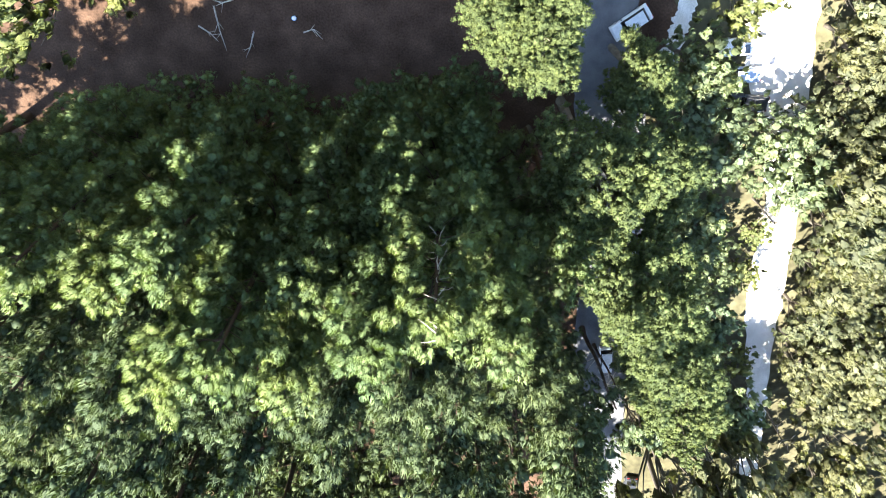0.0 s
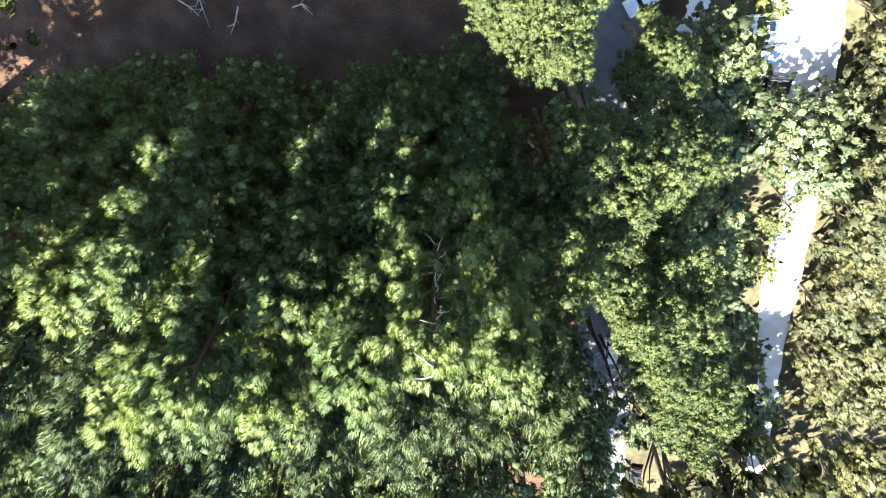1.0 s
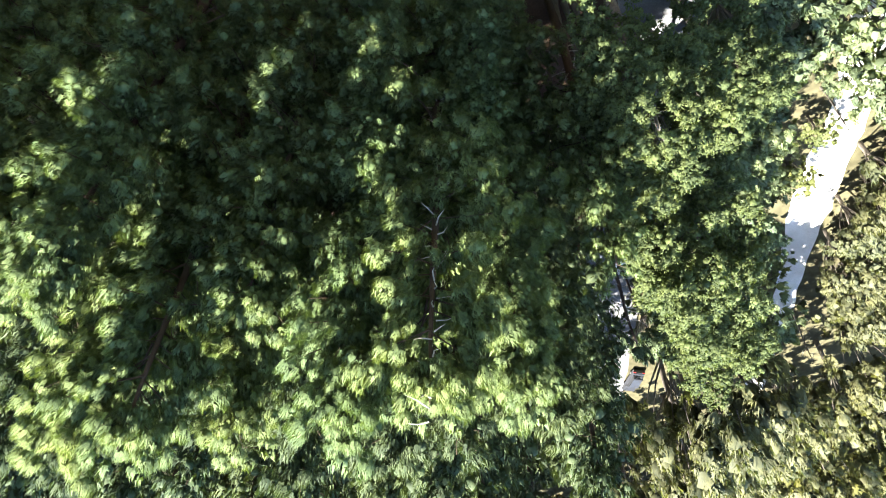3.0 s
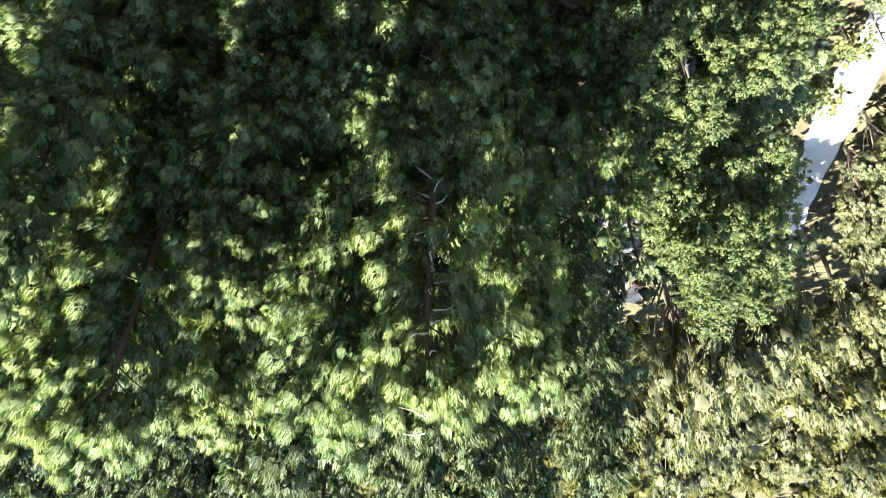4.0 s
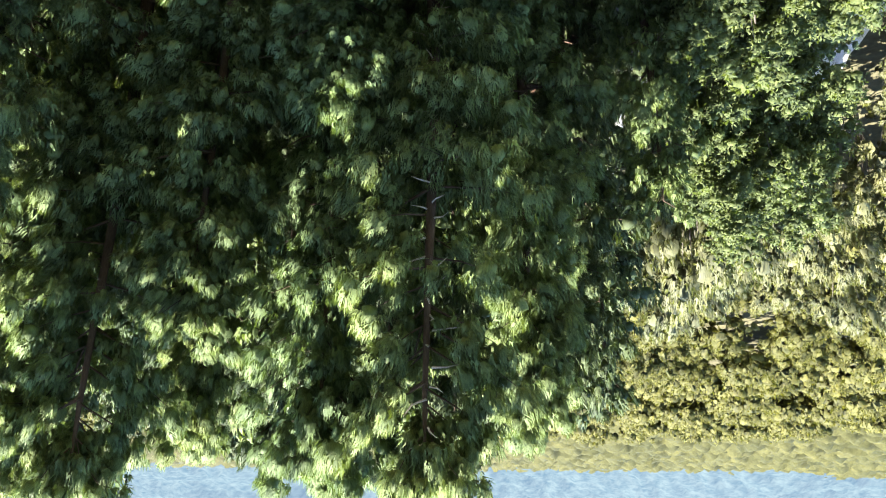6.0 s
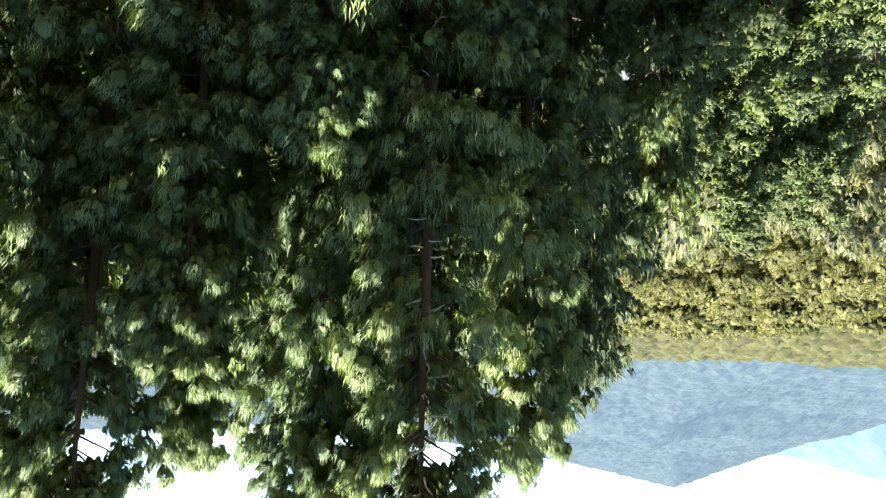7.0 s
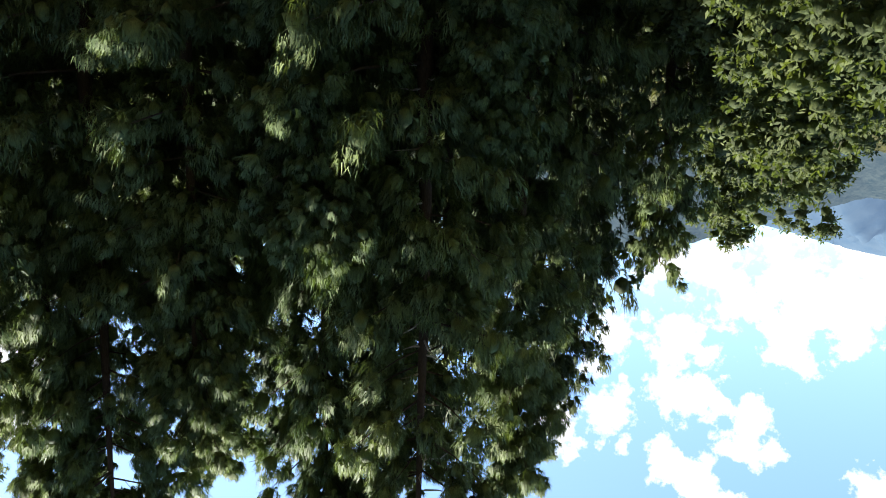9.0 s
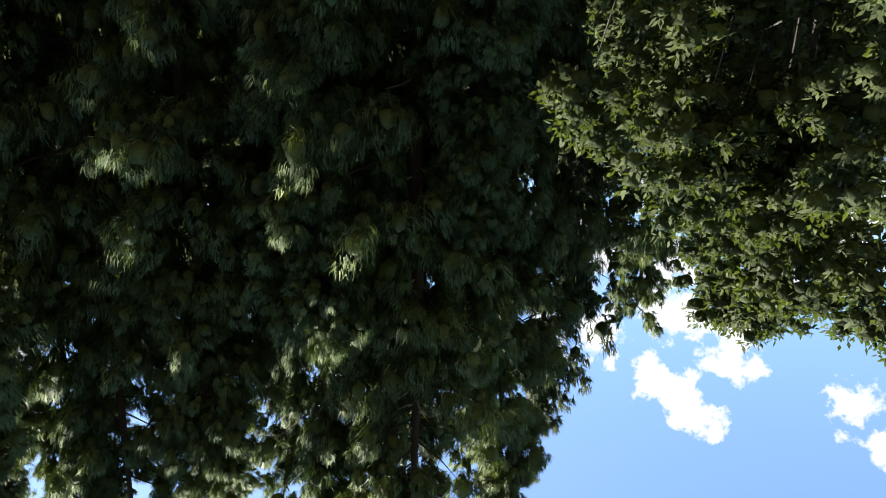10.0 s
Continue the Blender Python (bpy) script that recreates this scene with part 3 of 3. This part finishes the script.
def wood_spots(rng, count, y0, y1, bearing0, bearing1, size):
    spots = []
    for _ in range(count):
        r = math.sqrt(rng.uniform(y0 * y0, y1 * y1))
        a = radians(rng.uniform(bearing0, bearing1))
        spots.append((-r * math.sin(a), r * math.cos(a), rise(r) - 0.5, size * rng.uniform(0.7, 1.25)))
    return spots


rng = np.random.default_rng(11)
mid_tpl = [low_tree(60 + i, 10, 5.2, 3.2, 7, 9, 1.5, 8, 9, 0.28, 0.055, False, 0.27)[2] for i in range(4)]
far_tpl = [low_tree(70 + i, 10, 5.2, 3.2, 6, 6, 2.0, 5, 5, 0.5, 0.11, False, 0.3)[2] for i in range(4)]
# Added slope behind the camera, never seen; it holds sky light off the stand.
BEHIND = grain_material("unseen_dark_slope", [(0.3, (0.012, 0.018, 0.008)), (0.7, (0.03, 0.04, 0.016))], 0.08, 0.95, 0.8, 1.0, 0.6)
ridge("unseen_sky_blocker", "unseen dark slope added behind the camera to block sky", 60, 240, [(-60, 36), (-20, 44), (20, 42), (60, 36)], 9.0, BEHIND, 8, 180, cols=120, rows_n=30)
far_woods("valley_woods", "olive-yellow broadleaf wood filling the valley", VALLEY, wood_spots(rng, 220, 98, 205, -26, 42, 1.65), mid_tpl, 21)
far_woods("distant_woods", "olive-yellow broadleaf wood farther down the valley", VALLEY, wood_spots(rng, 620, 198, 370, -26, 42, 1.6), far_tpl, 22)
CANOPY = grain_material("olive_canopy", [(0.3, (0.020, 0.022, 0.008)), (0.7, (0.052, 0.050, 0.016))], 0.05, 0.9, 1.0, 1.0, 0.9)


def valley_canopy():
    a = np.radians(np.linspace(-46, 46, 380))[:, None] + np.zeros((1, 110))
    r = np.geomspace(300, 820, 110)[None] + np.zeros((380, 1))
    x, y = -r * np.sin(a), r * np.cos(a)
    h = np.maximum(r - 150, 0) * 0.05
    grain = 0.5 * np.sin(x * 1.9 + 3 * np.sin(y * 0.7)) * np.sin(y * 2.3 + 2 * np.sin(x * 0.9))
    z = h + 1.5 + 9.0 * domes(x, y, 10.0, 2.0) + 2.2 * domes(x, y, 3.3, 5.0) + grain + np.random.default_rng(4).normal(0, 0.16, x.shape)
    sheet("valley_canopy", np.stack((x, y, z), -1), 380, 110, CANOPY, "olive wood running to the foot of the hills", "woods")["kind"] = "stuff"


valley_canopy()

# ---- the tall pine stand ----
TALL = [conifer(100 + i, 44, 5.0, 2.5, 1.9, 4, 20, 34) for i in range(3)] + [conifer(110, 44, 5.3, 3.0, 1.85, 4, 20, 34, bare=0.93)]
PINE_LABEL = "tall pine with upright green needle tufts and a reddish trunk"
front = [(0.3, 21.6, 44.4, 3, 0.0), (4.4, 24.8, 44.0), (8.6, 22.6, 38.5), (13.0, 24.6, 44.4), (-3.4, 24.8, 41.8), (17.4, 21.4, 40), (21.8, 22.6, 43.5),
         (26.6, 21.4, 39.5), (31.0, 22.5, 42.5), (4.0, 20.8, 31.0), (-1.6, 19.9, 30.5), (35.5, 23.0, 39), (10.0, 27.4, 44.5), (16.4, 27.0, 44)]
tall = set_out("pine_tree", front, TALL, NEEDLE, BARK, PINE_LABEL, "tree", "pines of the stand", 44, 35)

def dead_stubs(tree, count, z0, z1, seed, longest=1.5):
    """Short bleached twigs left on the bare side of a trunk."""
    rng = np.random.default_rng(seed)
    for z in np.linspace(z0, z1, count):
        a, L = rng.normal(-math.pi / 2, 0.9), longest * rng.uniform(0.35, 1.0)
        out = np.array((math.cos(a), math.sin(a), rng.uniform(-0.1, 0.35)))
        v, f = [], []
        foot = np.array((0.0, 0.0, z + rng.uniform(-0.3, 0.3))) + out * 0.1
        knee = foot + out * L * 0.5 + rng.normal(0, 0.06, 3)
        tube(v, f, [foot, knee, knee + unit(out + rng.normal(0, 0.35, 3)) * L * 0.5], [0.045, 0.03, 0.01], 4)
        part("dead_branch", wood_mesh("dead_branch", v, f, DEAD_WOOD), None, tree, "short bleached bare twig")


dead_stubs(tall[3], 46, 20, 45, 8)
MID = [conifer(120 + i, 42, 4.3, 12, 2.1, 4, 12, 14, 0.44, 0.034, 0.17, big=1.05, detail=False) for i in range(3)]
# The last three stand out of view, added to shade the clearing's soil.
second = [(7.3, 31.2, 42.5), (-6.2, 29.5, 40), (-1.0, 30.0, 42), (1.8, 28.4, 42), (21.0, 29.0, 44.5), (27.0, 29.0, 44), (33.5, 30.0, 42),
          (-3.6, 37.0, 37), (3.2, 36.0, 39), (11.0, 35.5, 36), (18.0, 36.5, 38), (24.5, 36.0, 39), (31.0, 37.5, 37), (-9.6, 40.5, 34), (40.0, 26.0, 40), (38.0, 34.0, 38), (44, 32, 38), (43, 26, 38), (46, 24, 41), (55, 25, 40)]
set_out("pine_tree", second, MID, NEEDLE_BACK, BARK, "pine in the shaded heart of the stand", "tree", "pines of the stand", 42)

BACK = [conifer(130 + i, 36, 4.1, 12, 2.4, 4, 9, 9, 0.55, 0.065, 0.18, big=1.2, detail=False) for i in range(3)]
third = []
trng = random.Random(5)
for row in range(5):
    for c in range(8):
        x, y = -12 + c * 7.2 + trng.uniform(-2, 2), 44 + row * 8.5 + trng.uniform(-2, 2)
        third.append((x, y, trng.uniform(31, 41) - row * 0.5 - (3.0 if 0.2 < x / y < 0.45 else 0)))
third += [(0.2 * y + 4.2 * (i % 6) + trng.uniform(-2, 2), y, trng.uniform(33.5, 37)) for i, y in enumerate(trng.uniform(84, 92) + 9 * (i // 6) for i in range(12))]
third += [(38 + 8 * (i % 4) + trng.uniform(-2, 2), 63 + 9 * (i // 4) + trng.uniform(-2, 2), trng.uniform(36, 40)) for i in range(12)]
third += [(47 + trng.uniform(-2, 2) + 7.5 * (i % 3), 37 + 8.5 * (i // 3) + trng.uniform(-2, 2), trng.uniform(35, 39)) for i in range(12)]
third += [(64, 92, 38), (56, 86, 38), (72, 88, 38), (66, 78, 39), (75, 100, 38)]
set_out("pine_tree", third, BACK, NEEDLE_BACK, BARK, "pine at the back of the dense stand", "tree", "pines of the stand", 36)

# ---- broadleaf trees beside the stand ----
NEAR = [broadleaf(200 + i, 28, 4.5, 10, 120, 20, 0.62, 1.0, 23, 0.18, 0.044) for i in range(2)] + [broadleaf(207, 28, 4.7, 6, 170, 26, 0.5, 1.0, 24, 0.15, 0.036)]
near = [(-6.9, 10.4, 28.2, 2), (-12.9, 22.2, 31, 0), (-16.5, 31.5, 33, 1), (-17.8, 16.4, 16, 1), (-25.5, 51, 22, 0), (-13.2, 54, 23, 1), (-19.8, 24.5, 20, 0), (-20.3, 39.5, 26, 1)]
beside = set_out("broadleaf_tree", near, NEAR, BROAD, GREY_BARK, "bright green broad-crowned tree beside the asphalt drive", "tree", "broadleaf trees by the drive", 28)
dead_stubs(beside[2], 26, 7, 21, 9, 4.2)
NARROW = [conifer(140, 33, 3.3, 15, 1.6, 4, 10, 20, big=0.75)]
set_out("pine_tree", [(-9.5, 25.6, 32.4)], NARROW, NEEDLE, BARK, "slender pine at the edge of the stand", "tree", "pines of the stand", 33, 30)

LOW = [low_tree(300 + i, 9, 4.2, 2.2, 8, 11, 1.0, 6, 11, 0.34, 0.055) for i in range(3)]
LOW_FAR = [low_tree(310 + i, 9, 4.4, 3.0, 7, 9, 1.1, 8, 12, 0.3, 0.05) for i in range(3)]


CLEAR = [(-33.5, 15.5), (-35, 20), (-28.5, 14.6), (-29.5, 17.5), (-20, 14), (-21.5, 56), (-28, 81), (-23, 40)]


def scattered(seed, count, x0, x1, y0, y1, gap, h0, h1, keep):
    r, out, tries = random.Random(seed), [], 0
    while len(out) < count and tries < 8000:
        tries += 1
        x, y = r.uniform(x0, x1), r.uniform(y0, y1)
        if keep(x, y) and all((x - a) ** 2 + (y - b) ** 2 > 20 for a, b in CLEAR) and all((x - a) ** 2 + (y - b) ** 2 > gap * gap for a, b, _ in out):
            out.append((x, y, r.uniform(h0, h1)))
    return out


def road_x(y):
    return float(np.interp(y, (-30, 12, 18, 26, 36, 48, 58, 70, 95, 150), (-34.8, -34.9, -36, -38.5, -40.5, -40.8, -42.4, -44.3, -47, -52)))


silver = scattered(1, 34, -40, -23, 14, 66, 4.0, 8, 12, lambda x, y: x > road_x(y) + (6.5 if y < 21 else 3.4 if y < 29 else 8.6 if y < 57 else 5.0))
silver += [(-34.5, 23.5, 9), (-38.0, 24.5, 9.5), (-36.5, 28.5, 9.5), (-40.5, 27.5, 9), (-40.5, 30.5, 8)]
set_out("willow_tree", silver, LOW, SILVER, GREY_BARK, "low silvery-green tree beside the gravel road", "tree", "low trees by the road", 9)
olive = scattered(2, 180, -74, -38, -2, 58, 3.1, 7, 13, lambda x, y: x < road_x(y) - (4.4 if y < 20 else 1.9))
olive += scattered(3, 45, -92, -42, 54, 112, 8.6, 13, 20, lambda x, y: x < road_x(y) - 4.5 and y > 60)
set_out("olive_green_tree", [p for p in olive if p[0] > -58 and p[1] < 60], LOW, OLIVE, GREY_BARK, "low olive-yellow tree beside the gravel road", "tree", "low trees by the road", 9)
set_out("olive_green_tree", [p for p in olive if p[0] <= -58 or p[1] >= 60], LOW_FAR, OLIVE, GREY_BARK, "low olive-yellow tree beyond the gravel road", "tree", "low trees by the road", 9)
olive2 = scattered(6, 20, -46, -26, 62, 112, 5.6, 11, 17, lambda x, y: x > road_x(y) + 3.5)
set_out("olive_green_tree", olive2, LOW_FAR, OLIVE, GREY_BARK, "olive-yellow tree in the valley wood", "tree", "low trees by the road", 9)
set_out("lime_green_tree", [(-29.0, 11.0, 9), (-27.6, 18.6, 7.5), (-36.3, 37.0, 4.5), (-35.5, 42.0, 5.5), (-37.8, 55.0, 6), (31.5, 9.0, 16), (37.5, 11.0, 17)], LOW, LIME, GREY_BARK, "sunlit yellow-green tree with dense small leaves", "tree", "yellow-green trees", 9)


# ---- dead trees, logs and clutter ----
def dead_tree(x, y, height, lean, mat, seed, label, girth=0.24):
    """A bare standing trunk with broken branches."""
    rng = np.random.default_rng(seed)
    root = new("dead_tree")
    root.matrix_basis = pose(x, y, -0.1)
    v, f = [], []
    zs = np.linspace(0, height, 9)
    path = np.stack((lean[0] * zs / height + 0.1 * np.sin(zs * 0.5 + seed), lean[1] * zs / height + 0.1 * np.cos(zs * 0.4 + seed), zs), 1)
    tube(v, f, path, [girth * (1 - 0.72 * z / height) + (0.1 if z == 0 else 0) for z in zs], 8)
    part("trunk", wood_mesh("trunk", v, f, mat), None, root)
    for _ in range(int(height * 0.8)):
        z = rng.uniform(0.35, 0.98) * height
        a, L = rng.uniform(0, 2 * math.pi), rng.uniform(0.7, 2.4)
        base = np.array((np.interp(z, zs, path[:, 0]), np.interp(z, zs, path[:, 1]), z))
        out = np.array((math.cos(a), math.sin(a), rng.uniform(-0.35, 0.3)))
        v, f = [], []
        knee = base + out * L * 0.5 + rng.normal(0, 0.1, 3)
        tip = base + out * L + rng.normal(0, 0.3, 3)
        tube(v, f, [base, knee, tip], [0.05, 0.035, 0.012], 5)
        tube(v, f, [knee, knee + unit(out + rng.normal(0, 0.6, 3)) * L * 0.45], [0.028, 0.01], 4)
        part("branch", wood_mesh("branch", v, f, DEAD_WOOD), None, root, "bleached broken branch")
    tagged(root, label, "dead tree", "dead trees by the drive")


for i, (x, y, h, lean) in enumerate([(-9.6, 25.3, 17, (0.1, 0.6)), (-10.6, 25.9, 20, (-0.2, 0.4)), (-11.5, 26.0, 16, (-0.5, 0.3)), (-12.7, 27.0, 14, (-0.9, 0.2)), (-8.6, 27.5, 18, (0.2, 0.2))]):
    dead_tree(x, y, h, lean, GREY_BARK, 40 + i, "bare grey standing trunk with bleached branches")
dead_tree(-18.1, 52.3, 19.5, (0.1, -3.2), DARK_WOOD, 50, "dark leaning bare trunk over the drive", 0.3)
dead_tree(-20.0, 55.0, 12, (-0.6, -1.2), DARK_WOOD, 51, "short dark bare trunk over the drive", 0.2)
for i, (x, y, h) in enumerate([(-36.5, 34, 9), (-45, 66, 9), (-40.5, 72, 8), (-50, 50, 9)]):
    dead_tree(x, y, h, (0.6, -0.5), GREY_BARK, 60 + i, "leafless grey tree beside the gravel road", 0.14)


def fallen_branch(x, y, turn, length, seed, label):
    """A forked dry branch on the soil."""
    rng = np.random.default_rng(seed)
    v, f = [], []
    mid = np.array((length * 0.55, rng.normal(0, 0.12), 0.09))
    tube(v, f, [(0, 0, 0.07), mid, (length, rng.normal(0, 0.35), 0.06)], [0.09, 0.07, 0.02], 7)
    for k in range(3):
        p = mid * rng.uniform(0.6, 1.2)
        p[2] = 0.09
        tube(v, f, [p, p + np.array((rng.uniform(0.4, 1.0), rng.choice((-1, 1)) * rng.uniform(0.3, 0.9), 0.12))], [0.045, 0.012], 5)
    ob = new("fallen_branch", wood_mesh("fallen_branch", v, f, DEAD_WOOD))
    ob.matrix_basis = pose(x, y, 0, 0, 0, turn)
    tagged(ob, label, "branch", "fallen branches")


fallen_branch(23.6, 12.2, 95, 4.6, 1, "long forked dry branch on the brown soil")
fallen_branch(19.8, 14.8, 70, 3.0, 2, "forked dry branch on the brown soil")
fallen_branch(14.6, 14.9, 185, 1.9, 3, "short curved dry log on the brown soil")
fallen_branch(21.5, 11.6, 20, 2.0, 4, "thin dry branch on the brown soil")
fallen_branch(25.5, 14.2, 150, 2.4, 5, "thin dry branch on the brown soil")


def bucket():
    root = new("bucket")
    root.matrix_basis = pose(15.4, 13.4, 0)
    v, f = [], []
    tube(v, f, [(0, 0, 0), (0, 0, 0.05), (0, 0, 0.32), (0, 0, 0.36)], [0.17, 0.2, 0.25, 0.26], 20)
    part("tub", wood_mesh("tub", v, f, BLUE_PLASTIC), None, root)
    v, f = [], []
    tube(v, f, [(0, 0, 0.362), (0, 0, 0.375), (0, 0, 0.38)], [0.215, 0.21, 0.15], 20)
    part("lid", wood_mesh("lid", v, f, WHITE_PAINT), None, root, "pale lid")
    tagged(root, "small round blue plastic bucket with a pale lid on soil", "bucket")


bucket()


# ---- vehicles ----
def block(sx, sy, sz, x, y, z, bevel, top=(1, 1), shift=0.0, segments=2):
    """A rounded block; top: how its upper face narrows; shift: how far that face slides along x."""
    bm = bmesh.new()
    bmesh.ops.create_cube(bm, size=1.0)
    for v in bm.verts:
        if v.co.z > 0:
            v.co.x = v.co.x * top[0] + shift / sx
            v.co.y *= top[1]
        v.co = Vector((v.co.x * sx + x, v.co.y * sy + y, v.co.z * sz + z))
    if bevel:
        bmesh.ops.bevel(bm, geom=bm.edges[:], offset=bevel, segments=segments, affect="EDGES", profile=0.6)
    return bm


def merged(*parts_bm):
    out = bmesh.new()
    for b in parts_bm:
        me = bpy.data.meshes.new("tmp")
        b.to_mesh(me)
        b.free()
        out.from_mesh(me)
        bpy.data.meshes.remove(me)
    return out


def wheel(parent, x, y):
    bm = bmesh.new()
    bmesh.ops.create_cone(bm, cap_ends=True, segments=24, radius1=0.33, radius2=0.33, depth=0.22)
    bmesh.ops.bevel(bm, geom=[e for e in bm.edges if abs(e.verts[0].co.z - e.verts[1].co.z) < 0.01 and not e.is_boundary and len(e.link_faces) == 2 and any(len(g.verts) > 4 for g in e.link_faces)], offset=0.04, segments=2, affect="EDGES")
    bm.transform(pose(0, 0, 0, 90))
    hub = part("wheel", bm, RUBBER, parent)
    hub.location = (x, y, 0.33)
    rim = bmesh.new()
    bmesh.ops.create_cone(rim, cap_ends=True, segments=10, radius1=0.21, radius2=0.19, depth=0.235)
    rim.transform(pose(0, 0, 0, 90))
    part("rim", rim, STEEL, hub, "alloy rim")


def vehicle(name, x, y, turn, paint, label, length=4.5, width=1.82, height=1.62, rack=False):
    """A family car: body, cabin glass, roof, lamps, mirrors and wheels; it faces +x before it is turned."""
    root = new(name)
    root.matrix_basis = pose(x, y, 0.06, 0, 0, turn)
    L, W = length, width
    part("body", merged(block(L, W, 0.55, 0, 0, 0.58, 0.12, (0.97, 0.95)), block(L * 0.94, W * 0.93, 0.16, 0, 0, 0.90, 0.07, (0.96, 0.94))), paint, root, smooth=False)
    part("cabin_glass", block(L * 0.62, W * 0.86, height - 1.0, -L * 0.09, 0, 0.97 + (height - 1.0) / 2, 0.06, (0.74, 0.84), -0.05), GLASS, root, "dark tinted glass")
    part("roof", block(L * 0.46, W * 0.73, 0.06, -L * 0.1, 0, height - 0.02, 0.028, (0.97, 0.96)), paint, root)
    for sx in (-1, 1):
        part("pillar", block(0.09, W * 0.74, 0.05, -L * 0.1 + sx * L * 0.225, 0, height - 0.07, 0.02), paint, root)
        part("bumper", block(0.2, W * 0.96, 0.2, sx * L * 0.485, 0, 0.45, 0.07), BLACK, root)
        for sy in (-1, 1):
            part("headlight" if sx > 0 else "tail_light", block(0.16, 0.36, 0.13, sx * L * 0.475, sy * W * 0.36, 0.76, 0.04), LAMP if sx > 0 else RED_LAMP, root)
            wheel(root, sx * L * 0.30, sy * (W / 2 - 0.12))
    for sy in (-1, 1):
        part("mirror", block(0.14, 0.2, 0.12, L * 0.17, sy * (W / 2 + 0.04), 1.0, 0.04), BLACK, root)
        if rack:
            part("roof_rail", block(L * 0.42, 0.05, 0.06, -L * 0.1, sy * W * 0.34, height + 0.05, 0.02), BLACK, root)
    if rack:
        part("sunroof", block(0.55, W * 0.5, 0.02, -L * 0.02, 0, height + 0.022, 0.008), GLASS, root)
    tagged(root, label, "car", "parked cars")


vehicle("off_road_car", -31.4, 16.2, 5, WHITE_PAINT, "white off-road car with black roof rails beside gravel road", 4.7, 1.9, 1.8, True)
vehicle("parked_car", -31.8, 19.2, 2, BLUE_PAINT, "pale blue car parked under a yellow-green tree", 4.3, 1.75, 1.5)
vehicle("parked_car", -33.2, 22.2, -4, DARK_PAINT, "dark car parked in the shade of low trees", 4.4, 1.78, 1.5)
vehicle("parked_car", -19.4, 13.8, 35, WHITE_PAINT, "white car standing on the asphalt drive", 4.4, 1.78, 1.5)
vehicle("parked_car", -21.6, 57.0, 95, WHITE_PAINT, "white car on the drive below bare trunks", 4.4, 1.78, 1.5)
vehicle("parked_car", -22.4, 39.8, 100, STEEL, "silver grey car half hidden under broad crowns", 4.3, 1.75, 1.5)
vehicle("parked_car", -27.6, 81.0, 80, DARK_PAINT, "dark blue-black car parked at the far end of the drive", 4.5, 1.8, 1.5)
